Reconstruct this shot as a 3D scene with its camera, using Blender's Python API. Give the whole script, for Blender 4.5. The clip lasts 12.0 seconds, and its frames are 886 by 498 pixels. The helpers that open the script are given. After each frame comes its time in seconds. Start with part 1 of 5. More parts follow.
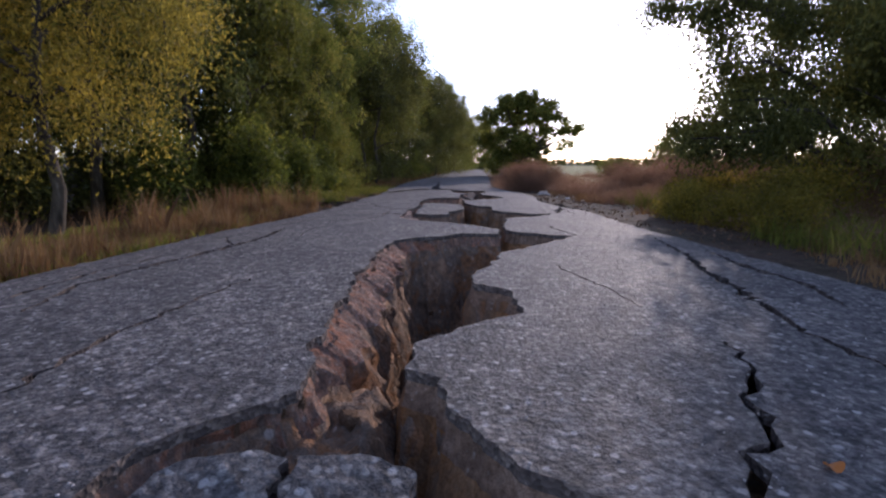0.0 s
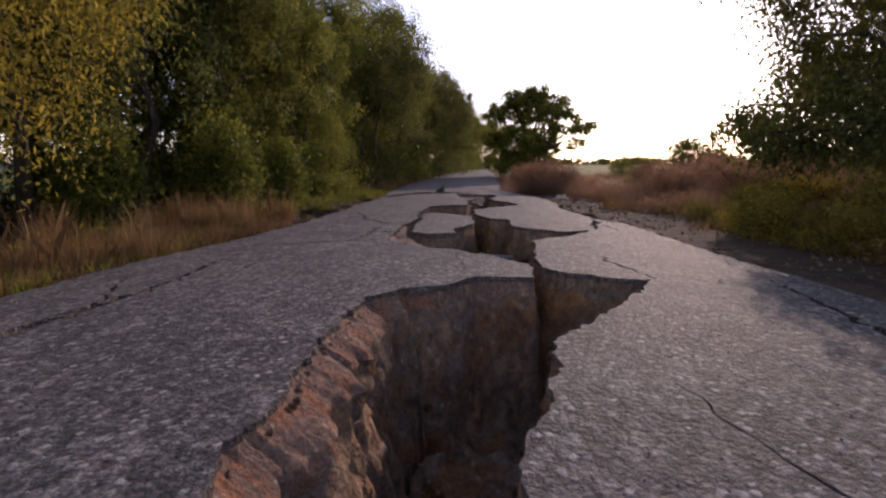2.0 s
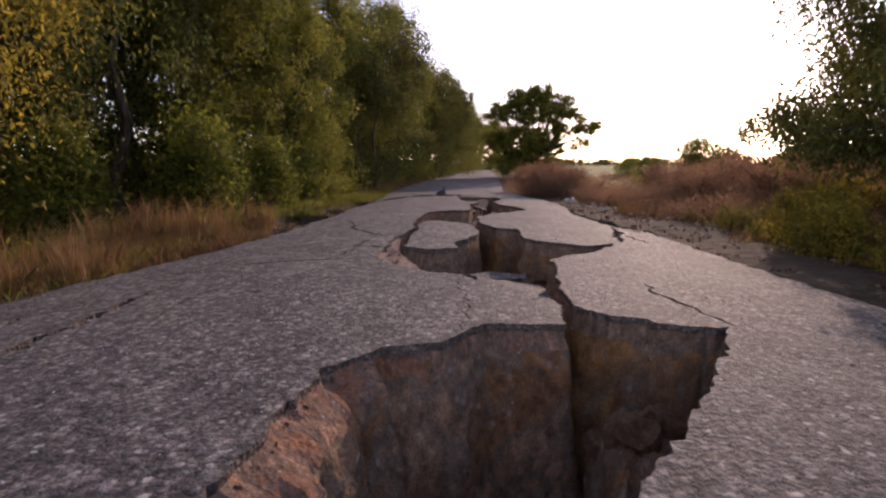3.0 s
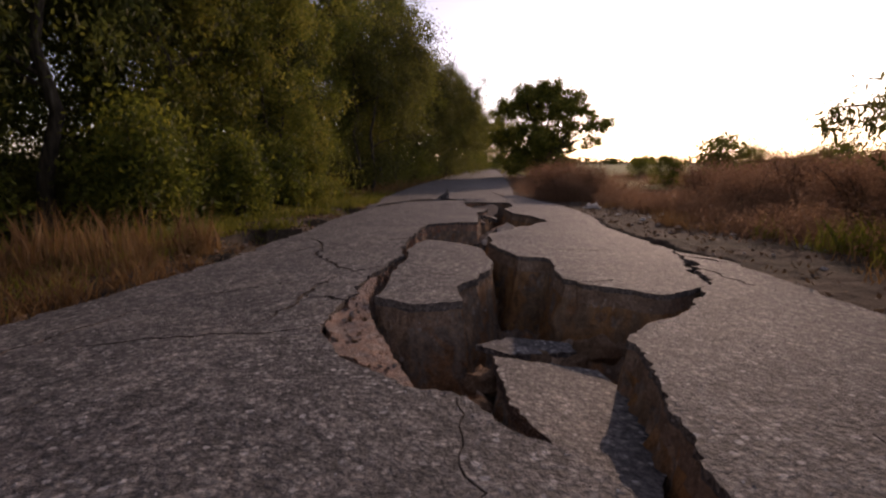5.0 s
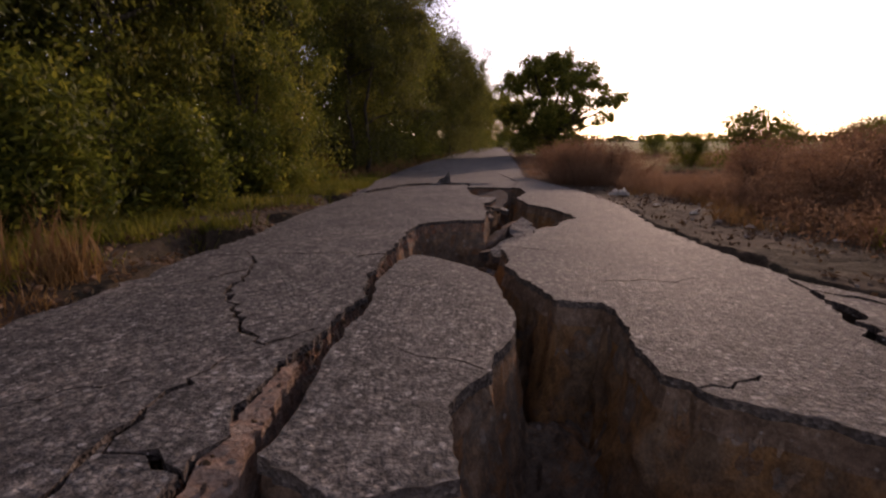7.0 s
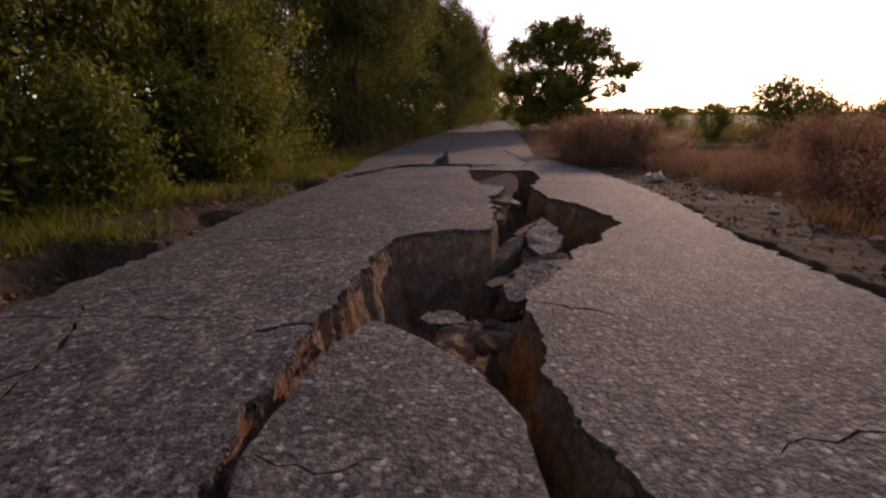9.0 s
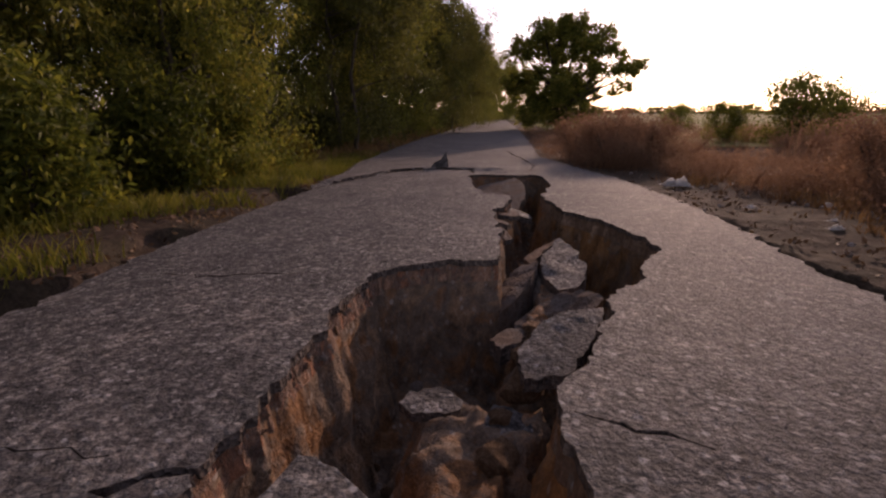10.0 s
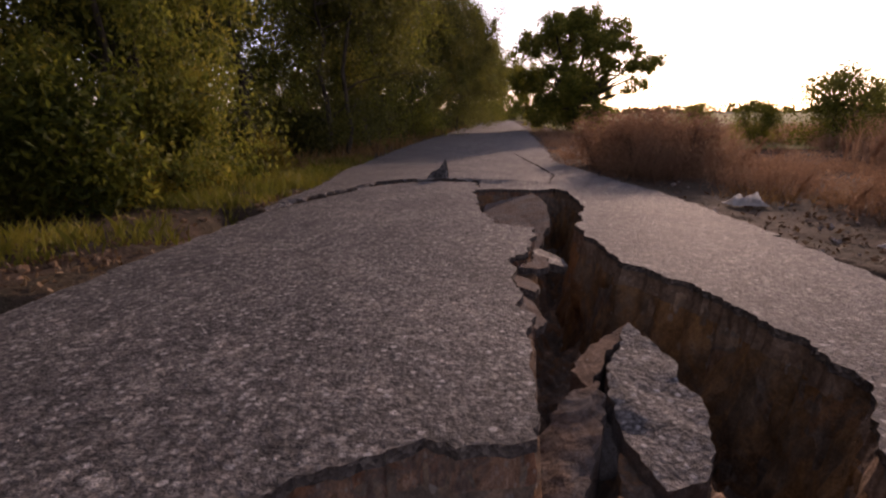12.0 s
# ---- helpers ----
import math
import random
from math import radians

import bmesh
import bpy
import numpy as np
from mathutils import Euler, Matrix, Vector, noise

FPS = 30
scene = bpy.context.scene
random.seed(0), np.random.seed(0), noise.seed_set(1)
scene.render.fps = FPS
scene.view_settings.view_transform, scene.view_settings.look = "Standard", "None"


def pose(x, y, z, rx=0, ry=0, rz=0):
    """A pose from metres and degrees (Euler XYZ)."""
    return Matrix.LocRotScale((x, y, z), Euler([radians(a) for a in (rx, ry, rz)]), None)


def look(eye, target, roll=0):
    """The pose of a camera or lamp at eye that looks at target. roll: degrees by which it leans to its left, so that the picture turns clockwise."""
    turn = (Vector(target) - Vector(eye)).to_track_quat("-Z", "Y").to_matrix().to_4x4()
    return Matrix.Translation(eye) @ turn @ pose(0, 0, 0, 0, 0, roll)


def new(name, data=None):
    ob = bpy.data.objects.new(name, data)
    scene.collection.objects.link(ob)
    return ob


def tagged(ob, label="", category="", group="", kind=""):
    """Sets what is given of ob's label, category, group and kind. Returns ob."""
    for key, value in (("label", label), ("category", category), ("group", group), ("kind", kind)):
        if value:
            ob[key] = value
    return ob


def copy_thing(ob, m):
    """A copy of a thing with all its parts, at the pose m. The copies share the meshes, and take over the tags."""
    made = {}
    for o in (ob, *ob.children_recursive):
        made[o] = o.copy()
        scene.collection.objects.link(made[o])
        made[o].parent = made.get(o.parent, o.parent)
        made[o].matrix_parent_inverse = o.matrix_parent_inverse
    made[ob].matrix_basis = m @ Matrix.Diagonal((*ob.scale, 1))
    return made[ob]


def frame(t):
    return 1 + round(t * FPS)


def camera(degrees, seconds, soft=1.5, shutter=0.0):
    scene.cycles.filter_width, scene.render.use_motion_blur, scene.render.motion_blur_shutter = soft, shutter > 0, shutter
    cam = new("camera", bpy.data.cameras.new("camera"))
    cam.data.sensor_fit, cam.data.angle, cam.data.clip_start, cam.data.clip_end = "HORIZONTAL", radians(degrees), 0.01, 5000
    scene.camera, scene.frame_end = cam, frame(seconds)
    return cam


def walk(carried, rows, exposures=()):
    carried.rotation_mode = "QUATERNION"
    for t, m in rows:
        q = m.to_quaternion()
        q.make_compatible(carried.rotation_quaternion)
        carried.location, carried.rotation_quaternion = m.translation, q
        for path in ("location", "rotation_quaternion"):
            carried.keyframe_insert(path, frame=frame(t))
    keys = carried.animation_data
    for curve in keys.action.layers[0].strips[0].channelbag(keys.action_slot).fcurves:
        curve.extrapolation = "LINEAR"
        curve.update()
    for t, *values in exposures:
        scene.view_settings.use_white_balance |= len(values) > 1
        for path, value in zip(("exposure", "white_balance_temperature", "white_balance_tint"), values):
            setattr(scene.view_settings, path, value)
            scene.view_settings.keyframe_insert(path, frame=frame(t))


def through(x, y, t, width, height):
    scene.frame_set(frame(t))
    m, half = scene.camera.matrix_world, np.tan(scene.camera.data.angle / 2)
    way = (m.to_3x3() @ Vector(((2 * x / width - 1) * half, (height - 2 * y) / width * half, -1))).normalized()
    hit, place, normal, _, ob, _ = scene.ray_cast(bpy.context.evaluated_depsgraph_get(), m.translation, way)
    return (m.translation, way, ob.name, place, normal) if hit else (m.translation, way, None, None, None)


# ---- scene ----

from mathutils import geometry

# ---------------------------------------------------------------- camera
cam = camera(82.0, 12.0, soft=2.35, shutter=0.0)
# seconds, x, y, z, yaw, pitch, roll
PATH = [
    (0, 0.004, -0.014, 1.098, 1.10, -9.63, 0.20),
    (0.5, -0.009, 0.617, 1.106, 1.23, -9.65, 0.16),
    (1, -0.019, 1.248, 1.114, 1.43, -9.67, 0.13),
    (1.5, -0.028, 1.879, 1.122, 1.58, -9.67, 0.10),
    (2, -0.036, 2.510, 1.130, 1.70, -9.67, 0.08),
    (2.5, -0.041, 3.139, 1.137, 1.77, -9.64, 0.06),
    (3, -0.045, 3.766, 1.144, 1.86, -9.62, 0.04),
    (4, -0.048, 5.010, 1.156, 2.15, -9.62, 0.02),
    (5, -0.049, 6.253, 1.164, 2.46, -9.70, -0.02),
    (5.5, -0.048, 6.868, 1.166, 2.65, -10.04, -0.03),
    (6, -0.046, 7.480, 1.168, 2.80, -10.60, -0.05),
    (6.5, -0.043, 8.089, 1.169, 2.84, -11.36, -0.07),
    (7, -0.040, 8.696, 1.168, 2.91, -12.11, -0.08),
    (8, -0.033, 9.900, 1.162, 3.03, -13.85, -0.13),
    (9, -0.027, 11.100, 1.152, 3.17, -14.97, -0.18),
    (9.5, -0.025, 11.697, 1.145, 3.31, -15.00, -0.22),
    (10, -0.022, 12.293, 1.136, 3.38, -15.02, -0.26),
    (10.5, -0.021, 12.890, 1.126, 3.50, -15.07, -0.31),
    (11, -0.020, 13.488, 1.114, 3.68, -15.04, -0.36),
    (11.5, -0.020, 14.087, 1.101, 3.90, -15.00, -0.42),
    (12, -0.021, 14.688, 1.087, 4.09, -14.95, -0.49),
]
EXPOSURES = [(0, 0.98, 5750, 27), (0.5, 0.86, 6050, 29), (1, 0.80, 6350, 30), (1.5, 0.72, 6600, 32), (2, 0.76, 6850, 34), (2.5, 0.98, 7100, 36), (3, 1.08, 7300, 37), (5, 0.36, 7900, 37),
             (7, 0.36, 8000, 39), (9, 0.36, 8000, 42), (12, 0.70, 7900, 42)]
walk(cam, [(t, look((x, y, z), (x - 10 * math.sin(radians(a)) * math.cos(radians(p)),
                                y + 10 * math.cos(radians(a)) * math.cos(radians(p)),
                                z + 10 * math.sin(radians(p))), r)) for t, x, y, z, a, p, r in PATH], EXPOSURES)

# ---------------------------------------------------------------- light
SUN_AZ, SUN_EL = 24.0, 15.0          # degrees to the right of +y, and above the horizon
world = bpy.data.worlds.new("sky")
scene.world = world
world.use_nodes = True
wn, wl = world.node_tree.nodes, world.node_tree.links
sky = wn.new("ShaderNodeTexSky")
sky.sky_type, sky.sun_disc = "NISHITA", False
sky.sun_elevation, sky.sun_rotation = radians(SUN_EL), radians(SUN_AZ)
sky.air_density, sky.dust_density, sky.ozone_density = 0.8, 0.35, 1.4
wn["Background"].inputs["Strength"].default_value = 0.15
haze = wn.new("ShaderNodeHueSaturation")
haze.inputs["Saturation"].default_value = 0.8
wl.new(sky.outputs[0], haze.inputs["Color"])
wl.new(haze.outputs[0], wn["Background"].inputs["Color"])
sun = new("sun", bpy.data.lights.new("sun", "SUN"))
sun.data.energy, sun.data.angle, sun.data.color = 1.6, radians(0.6), (1.0, 0.86, 0.68)
sa, ca, se, ce = math.sin(radians(SUN_AZ)), math.cos(radians(SUN_AZ)), math.sin(radians(SUN_EL)), math.cos(radians(SUN_EL))
sun.matrix_world = look((0, 0, 30), (-sa * ce * 10, -ca * ce * 10, 30 - se * 10))


# ---------------------------------------------------------------- materials
def material(name, rough=0.9, spec=0.3):
    m = bpy.data.materials.new(name)
    m.use_nodes = True
    b = m.node_tree.nodes["Principled BSDF"]
    b.inputs["Roughness"].default_value = rough
    b.inputs["Specular IOR Level"].default_value = spec
    return m, m.node_tree.nodes, m.node_tree.links, b


def node(nodes, kind, **values):
    n = nodes.new(kind)
    for key, value in values.items():
        n.inputs[key.replace("_", " ")].default_value = value
    return n


def ramp(nodes, links, source, stops):
    r = nodes.new("ShaderNodeValToRGB")
    while len(r.color_ramp.elements) < len(stops):
        r.color_ramp.elements.new(0.5)
    for e, (at, colour) in zip(r.color_ramp.elements, stops):
        e.position, e.color = at, (*colour, 1)
    links.new(source, r.inputs[0])
    return r


def mix(nodes, links, kind, fac, a, b):
    m = nodes.new("ShaderNodeMix")
    m.data_type, m.blend_type = "RGBA", kind
    for socket, value in ((m.inputs[0], fac), (m.inputs[6], a), (m.inputs[7], b)):
        if isinstance(value, (int, float)):
            socket.default_value = value
        elif isinstance(value, tuple):
            socket.default_value = (*value, 1)
        else:
            links.new(value, socket)
    return m.outputs[2]


def mat_asphalt():
    """Worn chip-seal: stones of 1 to 2 cm, pale and dark, in a dark binder, with patches of wear and dust."""
    m, n, l, b = material("chip_seal_asphalt", 0.8, 0.35)
    co = n.new("ShaderNodeTexCoord").outputs["Object"]
    warp = node(n, "ShaderNodeTexNoise", Scale=40.0, Detail=2.0)
    l.new(co, warp.inputs["Vector"])
    bent = mix(n, l, "LINEAR_LIGHT", 0.012, co, warp.outputs["Color"])
    stone = node(n, "ShaderNodeTexVoronoi", Scale=33.0)
    fine = node(n, "ShaderNodeTexVoronoi", Scale=76.0)
    for t in (stone, fine):
        l.new(bent, t.inputs["Vector"])
    grit = node(n, "ShaderNodeTexNoise", Scale=260.0, Detail=3.0)
    patch = node(n, "ShaderNodeTexNoise", Scale=0.9, Detail=7.0, Roughness=0.68)
    worn = node(n, "ShaderNodeTexNoise", Scale=17.0, Detail=6.0, Roughness=0.72)
    for t in (grit, patch, worn):
        l.new(co, t.inputs["Vector"])
    tone = ramp(n, l, stone.outputs["Color"], [(0.12, (0.055, 0.05, 0.05)), (0.42, (0.125, 0.12, 0.115)), (0.68, (0.212, 0.204, 0.195)), (0.9, (0.43, 0.41, 0.38))])
    tone2 = ramp(n, l, fine.outputs["Color"], [(0.2, (0.06, 0.055, 0.055)), (0.6, (0.16, 0.145, 0.14)), (0.95, (0.42, 0.39, 0.37))])
    c = mix(n, l, "MIX", 0.4, tone.outputs[0], tone2.outputs[0])
    c = mix(n, l, "MIX", 0.15, c, (0.17, 0.155, 0.15))
    gap = ramp(n, l, stone.outputs["Distance"], [(0.4, (1, 1, 1)), (0.8, (0.4, 0.39, 0.4))])
    c = mix(n, l, "MULTIPLY", 0.8, c, gap.outputs[0])
    dust = ramp(n, l, patch.outputs[0], [(0.32, (0.40, 0.395, 0.415)), (0.52, (0.72, 0.72, 0.71)), (0.72, (1.10, 1.065, 1.0))])
    c = mix(n, l, "MULTIPLY", 0.85, c, dust.outputs[0])
    rub = ramp(n, l, worn.outputs[0], [(0.39, (0.40, 0.39, 0.41)), (0.61, (1.6, 1.54, 1.48))])
    c = mix(n, l, "MULTIPLY", 0.9, c, rub.outputs[0])
    blotch = node(n, "ShaderNodeTexNoise", Scale=4.2, Detail=5.0, Roughness=0.6, Distortion=0.5)
    l.new(co, blotch.inputs["Vector"])
    stain = ramp(n, l, blotch.outputs[0], [(0.36, (0.66, 0.67, 0.66)), (0.52, (1.0, 1.0, 1.0)), (0.68, (1.25, 1.2, 1.16))])
    c = mix(n, l, "MULTIPLY", 0.75, c, stain.outputs[0])
    clump = node(n, "ShaderNodeTexNoise", Scale=10.0, Detail=4.0, Roughness=0.65, Distortion=0.8)
    l.new(co, clump.inputs["Vector"])
    lost = ramp(n, l, clump.outputs[0], [(0.38, (0.58, 0.57, 0.58)), (0.5, (0.95, 0.95, 0.95)), (0.64, (1.4, 1.36, 1.32))])
    c = mix(n, l, "MULTIPLY", 0.8, c, lost.outputs[0])
    chip = node(n, "ShaderNodeTexVoronoi", Scale=24.0, Randomness=1.0)
    l.new(bent, chip.inputs["Vector"])
    bright = ramp(n, l, chip.outputs["Color"], [(0.64, (0, 0, 0)), (0.86, (1, 1, 1))])
    core = ramp(n, l, chip.outputs["Distance"], [(0.28, (1, 1, 1)), (0.46, (0, 0, 0))])
    where = mix(n, l, "MULTIPLY", 1.0, bright.outputs[0], core.outputs[0])
    c = mix(n, l, "MIX", mix(n, l, "MULTIPLY", 1.0, where, (0.85, 0.85, 0.85)), c, (0.40, 0.375, 0.35))
    l.new(c, b.inputs["Base Color"])
    a1 = n.new("ShaderNodeMath")
    a1.operation = "MULTIPLY_ADD"
    l.new(stone.outputs["Distance"], a1.inputs[0])
    a1.inputs[1].default_value = -1.0
    wide = n.new("ShaderNodeMath")
    wide.operation = "MULTIPLY"
    l.new(worn.outputs[0], wide.inputs[0])
    wide.inputs[1].default_value = 1.3
    l.new(wide.outputs[0], a1.inputs[2])
    a2 = n.new("ShaderNodeMath")
    a2.operation = "MULTIPLY_ADD"
    l.new(fine.outputs["Distance"], a2.inputs[0])
    a2.inputs[1].default_value = -0.5
    l.new(a1.outputs[0], a2.inputs[2])
    a3 = n.new("ShaderNodeMath")
    a3.operation = "MULTIPLY_ADD"
    l.new(grit.outputs[0], a3.inputs[0])
    a3.inputs[1].default_value = 0.3
    l.new(a2.outputs[0], a3.inputs[2])
    bump = node(n, "ShaderNodeBump", Strength=0.6, Distance=0.016)
    l.new(a3.outputs[0], bump.inputs["Height"])
    l.new(bump.outputs[0], b.inputs["Normal"])
    return m


def mat_asphalt_edge():
    """The broken edge of the mat: dark binder with stones in it."""
    m, n, l, b = material("broken_asphalt_edge", 0.9, 0.2)
    co = n.new("ShaderNodeTexCoord").outputs["Object"]
    stone = node(n, "ShaderNodeTexVoronoi", Scale=50.0)
    l.new(co, stone.inputs["Vector"])
    tone = ramp(n, l, stone.outputs["Color"], [(0.0, (0.04, 0.032, 0.029)), (0.6, (0.10, 0.078, 0.068)), (1.0, (0.22, 0.18, 0.15))])
    l.new(tone.outputs[0], b.inputs["Base Color"])
    bump = node(n, "ShaderNodeBump", Strength=0.8, Distance=0.015)
    l.new(stone.outputs["Distance"], bump.inputs["Height"])
    l.new(bump.outputs[0], b.inputs["Normal"])
    return m


def mat_earth(name, tones, scale=3.0, bumpiness=0.05, stretch=1.0, stones=0.0):
    """Bare soil: lumps, streaks and grit at three scales, with pale stones where there are any."""
    m, n, l, b = material(name, 0.95, 0.12)
    co = n.new("ShaderNodeTexCoord").outputs["Object"]
    mp = n.new("ShaderNodeMapping")
    mp.inputs["Scale"].default_value = (1, 1, stretch)
    l.new(co, mp.inputs[0])
    big = node(n, "ShaderNodeTexNoise", Scale=scale, Detail=9.0, Roughness=0.68, Distortion=0.6)
    lump = node(n, "ShaderNodeTexNoise", Scale=scale * 5, Detail=6.0, Roughness=0.62)
    grain = node(n, "ShaderNodeTexNoise", Scale=scale * 32, Detail=4.0)
    peb = node(n, "ShaderNodeTexVoronoi", Scale=scale * 8)
    for t in (big, lump, grain, peb):
        l.new(mp.outputs[0], t.inputs["Vector"])
    k = len(tones)
    tone = ramp(n, l, big.outputs[0], [(0.30 + 0.42 * i / (k - 1), c) for i, c in enumerate(tones)])
    shade = ramp(n, l, lump.outputs[0], [(0.32, (0.55, 0.52, 0.5)), (0.68, (1.35, 1.3, 1.28))])
    c = mix(n, l, "MULTIPLY", 0.85, tone.outputs[0], shade.outputs[0])
    fleck = ramp(n, l, grain.outputs[0], [(0.35, (0.7, 0.68, 0.66)), (0.65, (1.25, 1.22, 1.2))])
    c = mix(n, l, "MULTIPLY", 0.7, c, fleck.outputs[0])
    if stones:
        pale = ramp(n, l, peb.outputs["Color"], [(1 - stones, (0, 0, 0)), (1.0, (1, 1, 1))])
        core = ramp(n, l, peb.outputs["Distance"], [(0.3, (1, 1, 1)), (0.45, (0, 0, 0))])
        where = mix(n, l, "MULTIPLY", 1.0, pale.outputs[0], core.outputs[0])
        c = mix(n, l, "MIX", where, c, (0.42, 0.36, 0.31))
    l.new(c, b.inputs["Base Color"])
    add = n.new("ShaderNodeMath")
    add.operation = "MULTIPLY_ADD"
    l.new(grain.outputs[0], add.inputs[0])
    add.inputs[1].default_value = 0.2
    l.new(lump.outputs[0], add.inputs[2])
    bump = node(n, "ShaderNodeBump", Strength=1.0, Distance=bumpiness)
    l.new(add.outputs[0], bump.inputs["Height"])
    l.new(bump.outputs[0], b.inputs["Normal"])
    return m


def mat_leaf(name, a, bcol, c3, through=0.45):
    """Leaves: colour varies leaf by leaf, light passes through the blade."""
    m, n, l, b = material(name, 0.62, 0.22)
    geo = n.new("ShaderNodeNewGeometry")
    co = n.new("ShaderNodeTexCoord").outputs["Object"]
    spray = node(n, "ShaderNodeTexNoise", Scale=0.9, Detail=3.0, Roughness=0.6)
    l.new(co, spray.inputs["Vector"])
    wide = n.new("ShaderNodeMapRange")
    wide.inputs[1].default_value, wide.inputs[2].default_value = 0.3, 0.7
    l.new(spray.outputs[0], wide.inputs[0])
    both = n.new("ShaderNodeMix")
    both.inputs[0].default_value = 0.4
    l.new(wide.outputs[0], both.inputs[2])
    l.new(geo.outputs["Random Per Island"], both.inputs[3])
    tone = ramp(n, l, both.outputs[0], [(0.08, a), (0.5, bcol), (0.92, c3)])
    hue = n.new("ShaderNodeHueSaturation")
    info = n.new("ShaderNodeObjectInfo")
    span = n.new("ShaderNodeMapRange")
    span.inputs[3].default_value, span.inputs[4].default_value = 0.8, 1.2
    l.new(info.outputs["Random"], span.inputs[0])
    l.new(span.outputs[0], hue.inputs["Value"])
    l.new(tone.outputs[0], hue.inputs["Color"])
    l.new(hue.outputs[0], b.inputs["Base Color"])
    tr = n.new("ShaderNodeBsdfTranslucent")
    l.new(hue.outputs[0], tr.inputs["Color"])
    ms = n.new("ShaderNodeMixShader")
    ms.inputs[0].default_value = through
    l.new(b.outputs[0], ms.inputs[1])
    l.new(tr.outputs[0], ms.inputs[2])
    l.new(ms.outputs[0], n["Material Output"].inputs["Surface"])
    return m


def mat_bark():
    m, n, l, b = material("bark", 0.9, 0.15)
    co = n.new("ShaderNodeTexCoord").outputs["Object"]
    mp = n.new("ShaderNodeMapping")
    mp.inputs["Scale"].default_value = (1, 1, 0.2)
    l.new(co, mp.inputs[0])
    t = node(n, "ShaderNodeTexNoise", Scale=14.0, Detail=6.0)
    l.new(mp.outputs[0], t.inputs["Vector"])
    tone = ramp(n, l, t.outputs[0], [(0.3, (0.03, 0.025, 0.018)), (0.6, (0.085, 0.068, 0.05)), (0.8, (0.17, 0.145, 0.115))])
    l.new(tone.outputs[0], b.inputs["Base Color"])
    bump = node(n, "ShaderNodeBump", Strength=0.8, Distance=0.03)
    l.new(t.outputs[0], bump.inputs["Height"])
    l.new(bump.outputs[0], b.inputs["Normal"])
    return m


ASPHALT = mat_asphalt()
EDGE = mat_asphalt_edge()
SOIL = mat_earth("fissure_soil", [(0.105, 0.075, 0.055), (0.28, 0.145, 0.07), (0.18, 0.145, 0.115), (0.35, 0.225, 0.14), (0.5, 0.40, 0.32)], 2.6, 0.045, 0.8, 0.25)
OCHRE = mat_earth("ochre_soil", [(0.12, 0.072, 0.04), (0.32, 0.165, 0.068), (0.19, 0.13, 0.085), (0.36, 0.225, 0.12)], 2.2, 0.04, 0.7, 0.12)
CLOD = mat_earth("soil_clods", [(0.11, 0.07, 0.045), (0.24, 0.15, 0.09), (0.36, 0.27, 0.20)], 5.0, 0.03)
STONE = mat_earth("pale_stone", [(0.20, 0.17, 0.15), (0.34, 0.30, 0.27), (0.5, 0.46, 0.42)], 6.0, 0.015)
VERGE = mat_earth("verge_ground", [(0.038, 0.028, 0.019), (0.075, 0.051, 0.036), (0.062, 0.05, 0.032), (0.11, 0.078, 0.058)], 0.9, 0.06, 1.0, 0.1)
LEAF_OLIVE = mat_leaf("olive_leaves", (0.07, 0.082, 0.014), (0.16, 0.17, 0.028), (0.34, 0.29, 0.055), 0.5)
LEAF_YELLOW = mat_leaf("yellowing_leaves", (0.07, 0.07, 0.013), (0.24, 0.19, 0.026), (0.50, 0.35, 0.05), 0.52)
LEAF_DARK = mat_leaf("dark_leaves", (0.05, 0.055, 0.015), (0.11, 0.112, 0.026), (0.22, 0.195, 0.042), 0.48)
LEAF_DEEP = mat_leaf("deep_green_leaves", (0.045, 0.058, 0.016), (0.095, 0.112, 0.026), (0.20, 0.20, 0.045), 0.5)
GRASS_DRY = mat_leaf("dry_grass_blades", (0.13, 0.07, 0.03), (0.23, 0.125, 0.05), (0.37, 0.23, 0.095), 0.4)
GRASS_GREEN = mat_leaf("green_grass_blades", (0.09, 0.105, 0.014), (0.20, 0.20, 0.03), (0.38, 0.31, 0.06), 0.48)
BARK = mat_bark()


# ---------------------------------------------------------------- helpers
def mesh_ob(name, verts, faces, mats, parent=None, label="", smooth=False, index=None):
    used = sorted({i for f in faces for i in f})
    if len(used) < len(verts):
        at = {i: k for k, i in enumerate(used)}
        verts, faces = [verts[i] for i in used], [tuple(at[i] for i in f) for f in faces]
    me = bpy.data.meshes.new(name)
    me.from_pydata([tuple(v) for v in verts], [], faces)
    for m in mats:
        me.materials.append(m)
    if index is not None:
        me.polygons.foreach_set("material_index", index)
    if smooth:
        me.polygons.foreach_set("use_smooth", [True] * len(me.polygons))
    me.update()
    ob = new(name, me)
    if parent is not None:
        ob.parent = parent
    if label:
        tagged(ob, label)
    return ob


def empty(name, x=0.0, y=0.0, z=0.0):
    ob = new(name)
    ob.location = (x, y, z)
    return ob


# ---------------------------------------------------------------- the road's shape
PROFILE_Y = [-8, 0, 4, 6.5, 10, 12, 14, 16, 18, 22, 25, 30, 60, 140]
PROFILE_Z = [0.24, 0.24, 0.22, 0.16, 0.09, 0.09, 0.07, 0.0, -0.03, -0.12, -0.2, -0.3, -0.35, -0.35]


